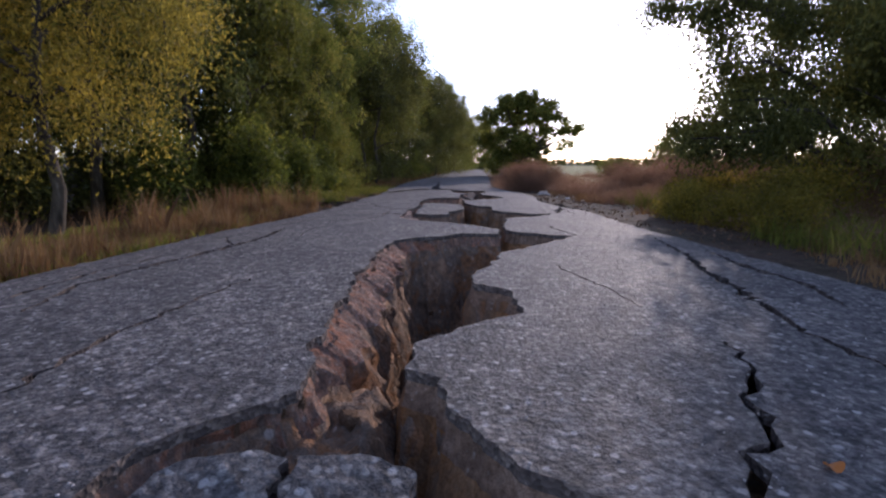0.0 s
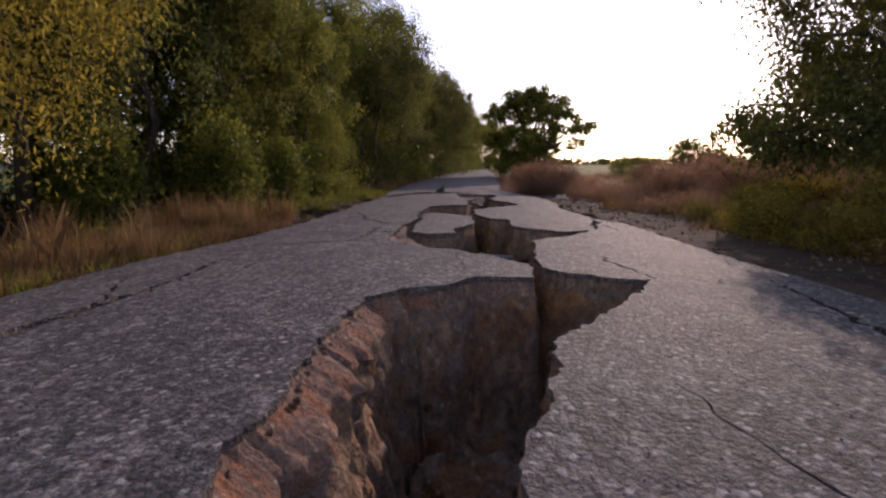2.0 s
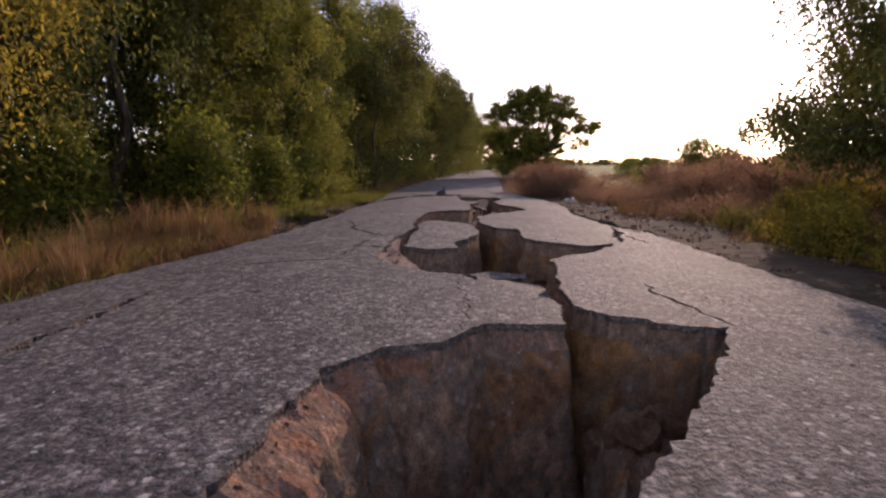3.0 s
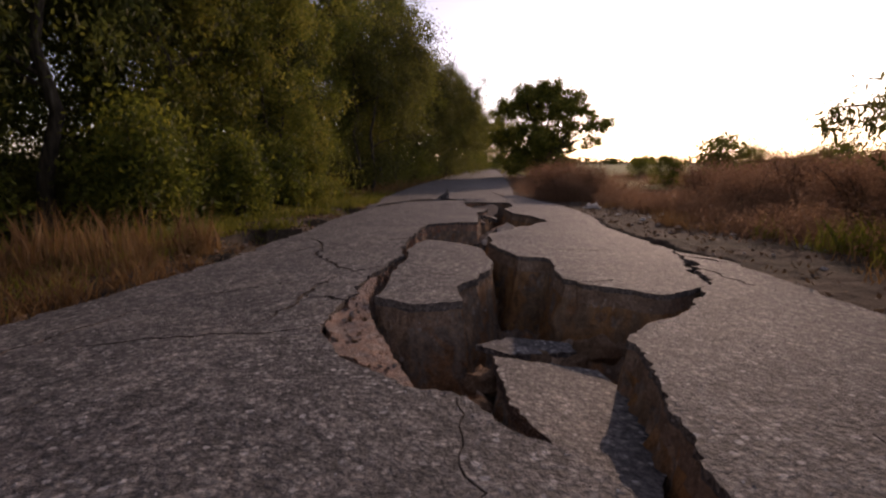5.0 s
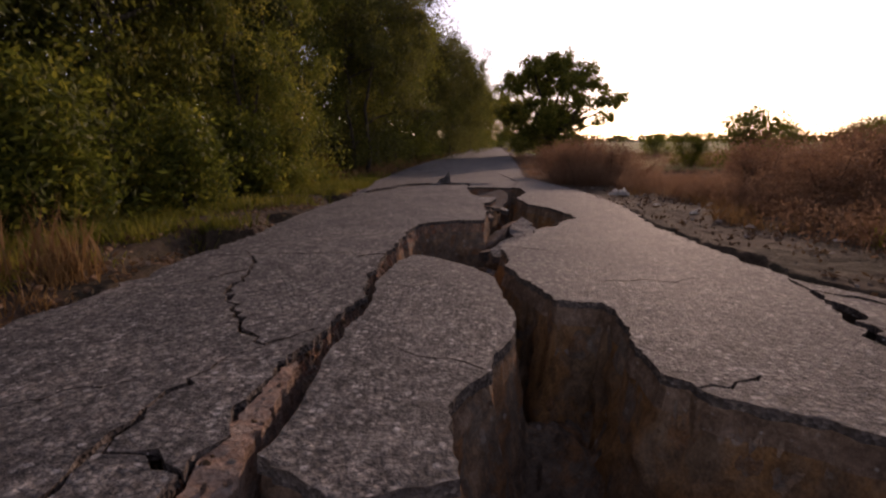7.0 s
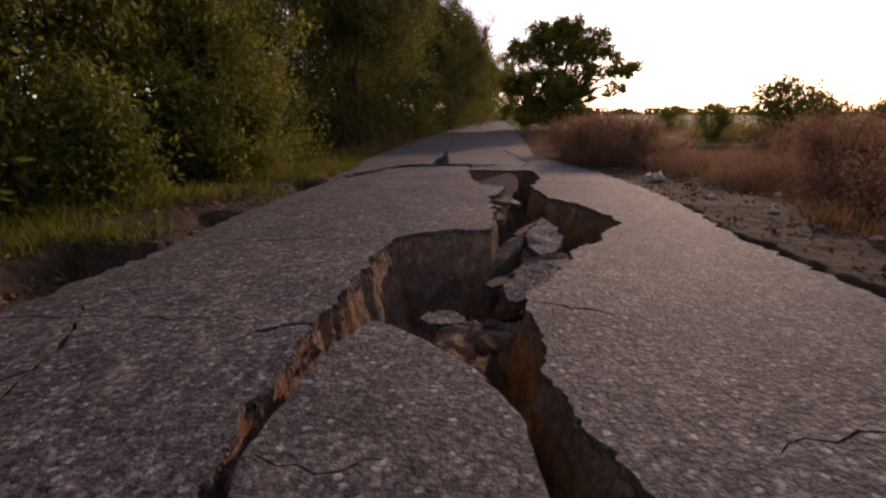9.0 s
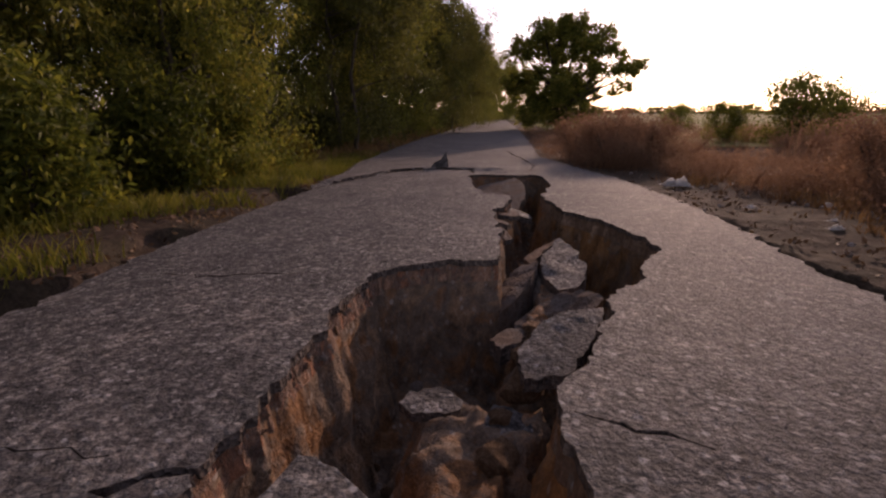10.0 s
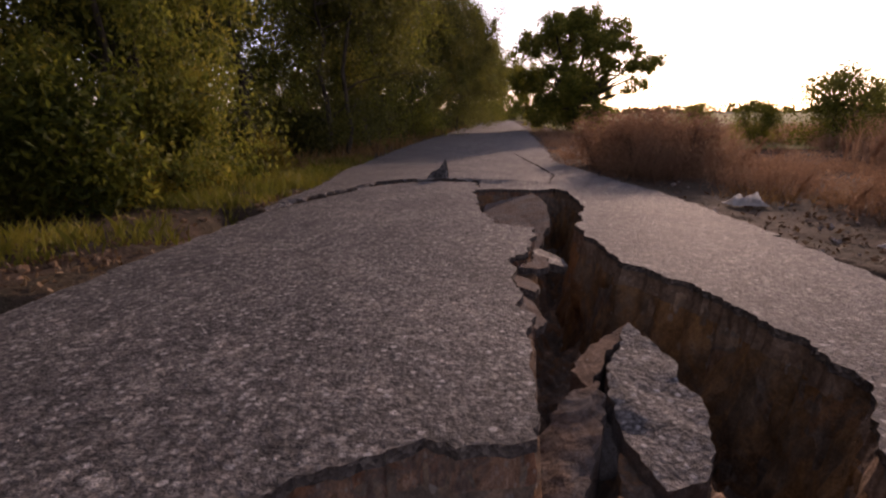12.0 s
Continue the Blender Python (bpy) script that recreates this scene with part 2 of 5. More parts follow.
def road_z(x, y):
    """Height of the road: it falls gently ahead and is crowned across."""
    x, y = np.asarray(x, float), np.asarray(y, float)
    line = np.interp(x, [-3.2, -2.7, -2.3, -1.9, -0.9, 0.0, 0.6], [21.2, 22.1, 23.1, 24.2, 24.7, 24.3, 24.0])
    step = -0.06 * np.clip((y - line) / 0.06, 0, 1) * np.clip((line + 3.5 - y) / 3, 0, 1) * np.clip((1.4 - x) / 0.6, 0, 1)
    return np.interp(y, PROFILE_Y, PROFILE_Z) - step - 0.012 * x * x * np.clip((40 - y) / 20, 0, 1)


def rough_line(points, step, amount, seed, coarse=0.0):
    """A broken edge through the points: divided at random and pushed sideways, coarse first and then fine."""
    if coarse:
        points = rough_line(points, 0.16, coarse, seed + 500)
    rng = np.random.default_rng(seed)
    out = []
    for (x0, y0), (x1, y1) in zip(points[:-1], points[1:]):
        d = math.hypot(x1 - x0, y1 - y0)
        k = max(1, int(d / step))
        nx, ny = -(y1 - y0) / max(d, 1e-6), (x1 - x0) / max(d, 1e-6)
        out.append((x0, y0))
        for i in range(1, k):
            f = (i + rng.uniform(-0.3, 0.3)) / k
            a = rng.normal(0, amount) * min(1.0, d / 0.15)
            out.append((x0 + (x1 - x0) * f + nx * a, y0 + (y1 - y0) * f + ny * a))
    out.append(tuple(points[-1]))
    return out


# The fissure's two rims in plan, from the nearest end to the farthest.
RIM_L_NEAR = [(-0.35, -1.5), (-0.75, -0.8), (-0.95, 0.0), (-0.97, 0.3), (-1.0, 1.0), (-0.97, 1.43), (-0.88, 1.54), (-0.78, 1.63), (-0.6, 1.98), (-0.6, 2.12),
              (-0.71, 2.34), (-0.7, 2.9), (-0.72, 3.5), (-0.76, 4.2), (-0.78, 4.65), (-0.8, 5.13), (-0.77, 5.6), (-0.68, 6.1),
              (-0.44, 6.40), (-0.15, 6.46), (-0.03, 6.64), (0.11, 6.84), (0.63, 6.87)]
RIM_L_MID = [(0.66, 7.45), (0.40, 7.86), (0.33, 8.0), (0.13, 8.12), (-0.1, 8.46), (-0.33, 8.52), (-0.74, 8.9), (-0.92, 9.25), (-1.01, 9.6),
             (-1.01, 10.0), (-1.0, 10.26), (-0.98, 10.8), (-0.95, 11.15), (-0.87, 11.75), (-0.82, 12.3), (-0.89, 12.8), (-0.86, 13.15),
             (-0.88, 13.57), (-0.8, 13.9), (-0.82, 14.6), (-0.82, 15.2)]
RIM_L_FAR = [(-0.76, 15.8), (-0.42, 16.08), (-0.2, 16.22), (0.19, 16.24), (0.22, 16.6), (0.23, 17.15), (0.31, 17.39), (0.2, 17.56),
             (0.21, 18.14), (0.22, 18.52), (0.46, 19.2), (0.56, 19.92), (0.17, 20.13), (0.0, 21.04), (-0.06, 22.4), (-0.1, 23.1), (0.4, 23.24), (0.95, 23.2), (1.25, 23.5)]
RIM_R_FAR = [(1.45, 23.1), (1.36, 21.4), (1.02, 20.1), (1.08, 19.3), (1.1, 18.6), (1.42, 18.15), (1.56, 17.6), (1.64, 17.0), (1.66, 16.75),
             (1.42, 16.4), (1.2, 15.8), (0.85, 15.4), (0.79, 15.04), (0.62, 14.7), (0.51, 14.4), (0.32, 14.1)]
RIM_R_MID = [(0.3, 13.9), (0.33, 13.6), (0.34, 12.95), (0.37, 12.7), (0.57, 12.08), (0.88, 12.08), (0.92, 11.6), (0.88, 11.0), (1.2, 10.7),
             (1.58, 10.51), (1.9, 10.72), (2.2, 10.97), (1.75, 10.19), (1.49, 9.87), (1.1, 9.5), (0.95, 9.29), (0.95, 8.91), (0.88, 8.54),
             (0.85, 8.12), (0.79, 7.73)]
RIM_R_NEAR = [(0.77, 7.32), (0.96, 7.09), (1.45, 6.90), (1.66, 6.92), (1.47, 6.57), (1.2, 6.13), (0.98, 5.81), (0.78, 5.5), (0.5, 5.16), (0.46, 4.75),
              (0.35, 4.39), (0.2, 4.12), (0.15, 3.86), (0.16, 3.65), (0.41, 3.45), (0.43, 2.9), (0.16, 2.71), (-0.18, 2.37), (-0.2, 2.05),
              (-0.04, 1.95), (-0.01, 1.7), (0.1, 1.53), (0.3, 1.28), (0.41, 1.2), (0.46, 0.6), (0.3, -0.2), (0.0, -1.0)]
ISLAND = [(-0.71, 13.42), (-0.6, 13.74), (-0.45, 13.68), (-0.27, 13.5), (-0.08, 13.28), (0.05, 13.1), (0.17, 12.8), (0.21, 12.4), (0.25, 12.0), (0.23, 11.5),
          (0.1, 11.2), (0.08, 11.0), (-0.12, 10.65), (-0.06, 10.18), (-0.43, 10.05), (-0.78, 10.27), (-0.74, 10.6), (-0.77, 11.2),
          (-0.70, 11.9), (-0.72, 12.3), (-0.76, 12.7), (-0.73, 13.04)]
rim_left = rough_line(RIM_L_NEAR + RIM_L_MID + RIM_L_FAR, 0.04, 0.010, 1, 0.028)
rim_right = rough_line(RIM_L_FAR[-1:] + RIM_R_FAR + RIM_R_MID + RIM_R_NEAR, 0.04, 0.010, 2, 0.026)
island = rough_line(ISLAND + ISLAND[:1], 0.045, 0.006, 3, 0.012)[:-1]
VOID = rim_left + rim_right[1:]

# Fine cracks: a line in plan, and its width at the middle.
CRACKS = [
    ([(-2.79, 3.13), (-3.02, 3.89), (-2.99, 4.32), (-2.97, 4.88), (-2.81, 5.35), (-2.7, 5.94), (-2.62, 7.0), (-2.75, 8.2)], 0.11),
    ([(-1.78, 1.4), (-1.77, 2.12), (-1.8, 2.46), (-1.76, 2.79), (-1.72, 3.15), (-1.6, 3.9)], 0.045),
    ([(0.72, 0.6), (0.80, 1.2), (0.9, 1.45), (1.04, 1.5), (1.08, 1.63), (1.12, 1.85), (1.24, 1.97), (1.4, 2.35), (1.4, 2.5)], 0.055),
    ([(2.05, 1.8), (2.0, 2.25), (1.97, 2.55), (1.99, 2.89), (2.08, 3.3), (2.26, 4.46), (2.55, 5.5), (2.91, 7.28)], 0.08),
    ([(-2.02, 13.19), (-1.85, 12.33), (-1.6, 11.84), (-1.31, 11.43), (-1.14, 11.25), (-1.01, 11.42), (-0.93, 11.5)], 0.045),
]
CRACKS += [
    ([(-1.14, 11.23), (-1.3, 11.01), (-1.38, 10.74), (-1.39, 10.4), (-1.38, 10.0), (-1.5, 9.5)], 0.04),
    ([(-1.38, 10.38), (-1.23, 10.27), (-1.04, 10.18), (-0.93, 10.12)], 0.04),
    ([(-2.5, 10.35), (-2.05, 10.61), (-1.89, 10.75), (-1.6, 10.85)], 0.018),
    ([(1.72, 6.95), (1.68, 7.2), (1.6, 7.5), (1.52, 7.87), (1.58, 8.2)], 0.04),
    ([(2.72, 13.1), (2.68, 12.7), (2.59, 12.21), (2.46, 11.9), (2.37, 11.65), (2.33, 11.3), (2.24, 11.0)], 0.12),
    ([(2.66, 12.75), (2.84, 12.61), (3.05, 12.45), (3.25, 12.4)], 0.09),
    ([(2.5, 11.95), (2.62, 11.7), (2.6, 11.4), (2.72, 11.1)], 0.05),
]
CRACKS += [
    ([(-2.4, 12.5), (-2.07, 13.0), (-2.01, 13.1), (-2.16, 13.49), (-2.45, 14.0)], 0.03),
    ([(-2.9, 13.8), (-2.23, 13.75), (-1.54, 13.68), (-1.2, 13.66)], 0.016),
    ([(-1.15, 13.5), (-1.02, 13.57), (-0.84, 13.60)], 0.05),
    ([(-2.5, 15.93), (-1.91, 15.80), (-1.59, 15.86), (-1.1, 15.84)], 0.02),
    ([(-3.0, 21.2), (-2.7, 22.1), (-2.3, 23.1), (-1.9, 24.2), (-0.9, 24.7), (-0.05, 24.3), (-0.02, 23.5)], 0.10),
    ([(1.25, 24.1), (1.6, 26.0), (1.5, 29.0), (1.2, 33.0)], 0.06),
    ([(0.36, 13.98), (0.55, 13.86), (0.78, 13.78)], 0.022),
    ([(-3.4, 2.6), (-3.3, 3.4), (-3.35, 4.6), (-3.2, 5.6)], 0.06),
]
CRACKS += [
    ([(-2.9, 5.55), (-2.76, 5.91), (-2.78, 6.3), (-3.15, 6.92), (-3.28, 7.34)], 0.05),
    ([(-3.0, 8.6), (-2.75, 9.6), (-2.6, 10.2)], 0.03),
    ([(-2.3, 6.2), (-2.1, 6.9), (-2.2, 7.6), (-2.0, 8.4)], 0.02),
    ([(2.7, 3.4), (2.95, 4.2), (2.9, 5.0), (3.1, 6.2)], 0.10),
    ([(0.9, 4.6), (1.0, 4.0), (1.15, 3.5), (1.2, 3.1)], 0.012),
    ([(-1.0, 9.5), (-1.3, 9.35), (-1.9, 9.3), (-2.6, 9.1)], 0.022),
    ([(-0.02, 6.7), (0.02, 7.3), (-0.05, 8.0), (-0.08, 8.4)], 0.01),
    ([(1.0, 10.86), (1.2, 10.93), (1.36, 11.02)], 0.025),
    ([(1.0, 12.6), (1.35, 12.75), (1.6, 12.7), (1.9, 12.9)], 0.012),
]


def crack_outline(line, width, seed):
    rng = np.random.default_rng(seed)
    mid = rough_line(line, 0.07, 0.022, seed)
    left, right = [], []
    for i, (x, y) in enumerate(mid):
        a, b = mid[max(0, i - 1)], mid[min(len(mid) - 1, i + 1)]
        d = math.hypot(b[0] - a[0], b[1] - a[1]) or 1
        nx, ny = -(b[1] - a[1]) / d, (b[0] - a[0]) / d
        f = i / (len(mid) - 1)
        w = max(0.003, 0.5 * width * math.sin(math.pi * min(max(f, 0.03), 0.97)) ** 0.5 * rng.uniform(0.35, 1.5))
        left.append((x + nx * w, y + ny * w))
        right.append((x - nx * w, y - ny * w))
    return left + right[::-1]


def inside(points, loop):
    """Which of the points lie in the loop."""
    p, q = np.asarray(points, float), np.asarray(loop, float)
    hit = np.zeros(len(p), bool)
    px, py = p[:, 0], p[:, 1]
    with np.errstate(divide="ignore", invalid="ignore"):
        for a, b in zip(q, np.roll(q, -1, 0)):
            if a[1] != b[1]:
                cross = (a[1] > py) != (b[1] > py)
                hit ^= cross & (px < (b[0] - a[0]) * (py - a[1]) / (b[1] - a[1]) + a[0])
    return hit


def away(points, line, closed=False):
    """The distance of the points from a line, two metres at most."""
    p, q = np.asarray(points, float), np.asarray(line, float)
    best = np.full(len(p), 2.0)
    a, b = (q, np.roll(q, -1, 0)) if closed else (q[:-1], q[1:])
    low, high = np.minimum(a[:, 1], b[:, 1]) - 2, np.maximum(a[:, 1], b[:, 1]) + 2
    band = np.floor(p[:, 1])
    for k in np.unique(band):
        rows = np.flatnonzero(band == k)
        near = p[rows]
        far = best[rows]
        for i in np.flatnonzero((low < k + 1) & (high > k)):
            ab = b[i] - a[i]
            d = near - a[i]
            f = np.clip((d @ ab) / max(ab @ ab, 1e-12), 0, 1)
            far = np.minimum(far, np.hypot(d[:, 0] - f * ab[0], d[:, 1] - f * ab[1]))
        best[rows] = far
    return best


def sheet(outline, holes, grid, top, thick, name, parent=None, waves=0.006, under=False, face=None, side=None):
    """A broken mat of asphalt: outline less holes, its top following top(x, y), with sides of its own thickness."""
    pts, edges = [], []
    for loop in (outline, *holes):
        k = len(pts)
        pts += [Vector(p) for p in loop]
        edges += [(k + i, k + (i + 1) % len(loop)) for i in range(len(loop))]
    pts += [Vector(p) for p in grid]
    v, e, f, *_ = geometry.delaunay_2d_cdt(pts, edges, [], 0, 1e-5)
    xy = np.array([tuple(p) for p in v])
    tri = np.array([t for t in f if len(t) == 3])
    mid = xy[tri].mean(1)
    keep = inside(mid, outline)
    for h in holes:
        keep &= ~inside(mid, h)
    tri = tri[keep]
    z = top(xy[:, 0], xy[:, 1]) + np.array([waves * noise.noise((x * 2.3, y * 2.3, 3.1)) + 0.5 * waves * noise.noise((x * 9, y * 9, 1.7)) for x, y in xy])
    count = {}
    for t in tri.tolist():
        for a, b in ((t[0], t[1]), (t[1], t[2]), (t[2], t[0])):
            count[(a, b)] = 1
    border = [(a, b) for a, b in count if (b, a) not in count]
    rng = np.random.default_rng(7)
    verts = [(x, y, h) for (x, y), h in zip(xy, z)]
    faces, index = tri.tolist(), [0] * len(tri)
    low = {}
    for a, b in border:
        for i in (a, b):
            if i not in low:
                low[i] = len(verts)
                x, y, h = verts[i]
                verts.append((x + rng.normal(0, 0.004), y + rng.normal(0, 0.004), h - thick * rng.uniform(0.85, 1.1)))
        faces.append((b, a, low[a], low[b]))
        index.append(1)
    sides = [f for f, k in zip(faces, index) if k]
    if under:
        verts += [(x, y, h - thick * 1.0) for x, y, h in verts[:len(xy)]]
        skip = len(verts) - len(xy)
        sides += [tuple(low.get(i, i + skip) for i in reversed(t)) for t in tri.tolist()]
    ob = mesh_ob(name, verts, tri.tolist(), [face or ASPHALT], parent)
    mesh_ob("broken_edge", verts, sides, [side or EDGE], ob, "dark broken edge of the asphalt mat")
    return ob


# ---------------------------------------------------------------- setting: road
EDGE_L = [(-4.3, -8), (-4.2, 2), (-4.05, 5.9), (-3.9, 8.5), (-3.45, 10.2), (-3.15, 11.4), (-2.95, 12.4), (-2.95, 14), (-2.9, 15), (-3.0, 16),
          (-3.05, 17.2), (-3.05, 19.2), (-2.95, 21.2), (-3.1, 24), (-3.6, 28.4), (-3.3, 36), (-2.2, 54), (1.0, 110)]
EDGE_R = [(6.0, 110), (4.1, 62), (2.7, 37), (2.2, 30), (2.6, 27), (3.1, 23.5), (3.2, 20.6), (3.05, 18.6), (2.74, 16.4), (2.74, 15.2), (2.7, 14.3), (2.66, 13.7), (2.76, 13.1), (3.2, 12.6), (3.25, 11), (3.3, 9), (3.4, 7), (3.6, 3), (3.9, -8)]
road_edge = rough_line(EDGE_L, 0.12, 0.035, 11) + rough_line(EDGE_R, 0.12, 0.035, 12)
holes = [VOID] + [crack_outline(line, w, 20 + i) for i, (line, w) in enumerate(CRACKS)]
rng = np.random.default_rng(5)
grid = [(x + rng.uniform(-0.08, 0.08), y + rng.uniform(-0.08, 0.08)) for x in np.arange(-4.4, 4.2, 0.3) for y in np.arange(-7.8, 27, 0.3)]
grid += [(x, y) for x in np.arange(-3, 6, 1.0) for y in np.arange(28, 109, 2.0)]
grid = np.array(grid)
near = away(grid, VOID, True) < 0.03
grid = [tuple(g) for g in grid[inside(grid, road_edge) & ~near]]
tagged(sheet(road_edge, holes, grid, road_z, 0.05, "road"), "cracked grey chip-seal asphalt road split by a fissure", "road", kind="structure")

# ---------------------------------------------------------------- setting: soil under the road, sunk along the fissure
SUNKEN = [(0.16, 9.72), (0.9, 9.68), (1.0, 9.0), (0.9, 8.5), (0.74, 8.1), (0.56, 7.95), (0.42, 8.3), (0.2, 8.9)]


STRIP = [(-0.74, 8.86), (-0.92, 9.25), (-1.02, 9.6), (-0.97, 10.0), (-0.86, 10.35), (-0.82, 10.0), (-0.6, 9.49), (-0.46, 9.15), (-0.36, 8.86), (-0.5, 8.7)]
# shelves of soil and rubble that stand up inside the fissure: outline and depth under the road
SHELVES = [
    ([(0.62, 14.75), (0.74, 15.0), (0.88, 15.6), (1.02, 16.2), (1.06, 17.0), (0.96, 17.7), (0.75, 17.7), (0.58, 17.0), (0.36, 16.2), (0.2, 15.4), (0.1, 14.9), (0.2, 14.7)], 0.36),
    ([(0.3, 14.2), (0.5, 14.5), (0.6, 14.75), (0.2, 14.75), (0.0, 14.9), (-0.4, 14.9), (-0.4, 14.3), (-0.3, 13.95), (0.0, 13.75)], 0.45),
    ([(0.45, 9.85), (1.35, 9.85), (1.6, 10.25), (1.2, 10.45), (0.5, 10.5)], 0.42),
    ([(-0.08, 8.62), (0.18, 8.5), (0.3, 8.75), (0.2, 9.1), (0.2, 9.9), (-0.1, 9.9), (-0.1, 9.2)], 0.40),
    ([(0.7, 5.95), (1.1, 6.15), (1.42, 6.6), (1.2, 6.82), (0.85, 6.8), (0.68, 6.4)], 0.48),
    ([(-0.8, 1.5), (-0.25, 1.5), (-0.2, 2.5), (-0.62, 2.5)], 0.22),
    ([(-0.92, -1.5), (-0.1, -1.5), (-0.16, 1.3), (-0.86, 1.3)], 0.3),
    ([(0.1, 20.4), (0.8, 20.3), (0.9, 23.0), (0.1, 23.0)], 0.5),
]


def sunken_z(x, y):
    return road_z(x, y) - 0.24 - 0.06 * (y - 8.2) - 0.10 * (x - 0.5)


def soil_bed():
    step = 0.033
    xs, ys = np.arange(-1.5, 2.6, step), np.arange(-1.7, 24.4, step)
    gx, gy = np.meshgrid(xs, ys)
    p = np.stack([gx.ravel(), gy.ravel()], 1)
    within = inside(p, VOID)
    dl, dr = away(p, rim_left), away(p, rim_right)
    isl = inside(p, island)
    di = np.where(isl, 0.0, away(p, island, True))
    x, y = p.T.copy()
    use = within | (np.minimum(dl, dr) < 0.12)
    n1, n2, n3 = np.zeros(len(p)), np.zeros(len(p)), np.zeros(len(p))
    for i in np.flatnonzero(within):
        a, b = p[i]
        n1[i] = noise.fractal((a * 1.6, b * 1.6, 0.3), 0.9, 2.0, 4)
        n2[i] = noise.fractal((a * 7, b * 7, 5.3), 0.8, 2.0, 4)
        d = noise.voronoi((a * 6.5, b * 6.5, 0.5))[0]
        n3[i] = d[1] - d[0]
    deep = 0.95 + 0.28 * n1
    deep = np.where(y > 13.6, deep * 1.15, np.where(y < 7.5, deep * 1.35, deep))
    bank = np.minimum(np.minimum(13.0 * dl, 13.0 * dr), 15.0 * di)
    bank = np.where(within & ~isl, bank * (1 + 0.5 * n2), 0.0)
    depth = deep * np.tanh(np.maximum(bank, 0) / deep)
    lumps = np.clip(depth / 0.15, 0, 1) * (0.055 * n2 + 0.09 * (np.minimum(n3, 0.5) - 0.2))
    z = road_z(x, y) - 0.085 - depth + lumps
    z = np.where(within & ~isl, z, road_z(x, y) - 0.10)
    free = within & ~isl
    z = np.where(inside(p, STRIP) & free, np.maximum(z, road_z(x, y) - 0.09 - 0.30 * dl + 0.02 * n2), z)
    for loop, under in SHELVES:
        at = inside(p, loop) & free
        edge = np.clip(away(p[at], loop, True) / 0.12, 0, 1)
        z[at] = np.maximum(z[at], road_z(x[at], y[at]) - under - 0.35 * (1 - edge) + 0.05 * n2[at] + 0.05 * (n3[at] - 0.2))
    z = np.where(inside(p, SUNKEN) & free, np.maximum(z, sunken_z(x, y) - 0.10), z)
    # lumps push the banks sideways as well
    for i in np.flatnonzero(free & (np.minimum(dl, dr) > 0.04) & ~inside(p, SUNKEN)):
        q = Vector((x[i], y[i], z[i]))
        push = 0.065 * noise.noise_vector(q * 4.5) + 0.04 * noise.noise_vector(q * 11)
        room = min(1.0, (min(dl[i], dr[i], di[i] if di[i] > 0 else 1) - 0.03) / 0.1)
        x[i] += push.x * max(room, 0)
        y[i] += push.y * max(room, 0)
        z[i] += 0.5 * push.z
    idx = np.arange(len(p)).reshape(gx.shape)
    quads = np.stack([idx[:-1, :-1], idx[:-1, 1:], idx[1:, 1:], idx[1:, :-1]], -1).reshape(-1, 4)
    quads = quads[use[quads].all(1)]
    ids, inv = np.unique(quads, return_inverse=True)
    return mesh_ob("soil_bed", np.stack([x, y, z], 1)[ids], inv.reshape(-1, 4).tolist(), [SOIL], smooth=True)


def road_base():
    """The packed base under the mat, seen through the fine cracks."""
    xs, ys = np.arange(-4.2, 4.0, 0.2), np.arange(-7.6, 30, 0.2)
    gx, gy = np.meshgrid(xs, ys)
    p = np.stack([gx.ravel(), gy.ravel()], 1)
    ok = inside(p, road_edge) & ~inside(p, VOID) & (away(p, road_edge, True) > 0.15)
    idx = np.arange(len(p)).reshape(gx.shape)
    quads = np.stack([idx[:-1, :-1], idx[:-1, 1:], idx[1:, 1:], idx[1:, :-1]], -1).reshape(-1, 4)
    quads = quads[ok[quads].all(1)]
    return mesh_ob("road_base", np.stack([*p.T, road_z(*p.T) - 0.34], 1), quads.tolist(), [SOIL], smooth=True)


tagged(road_base(), "packed brown soil base under the broken asphalt", "soil", kind="structure")
def bank_slope(side, y):
    """How steeply a bank falls: the left bank of the near part has slumped, the others stand."""
    if side == "left":
        return np.interp(y, [0, 1.4, 2.6, 5.4, 6.2, 10.0, 13.6, 14.2, 15.4, 16.0, 18.5], [6, 4.2, 3.8, 3.6, 7, 9, 9, 7.5, 6.5, 9, 9])
    return np.full(len(y), 14.0 if side == "island" else 7.5)


def island_z(x, y):
    """Top of the cut-off slab, which has tipped a little."""
    return road_z(x, y) - 0.012 - 0.035 * np.clip(y - 12.6, 0, 2) - 0.02 * (x + 0.3)


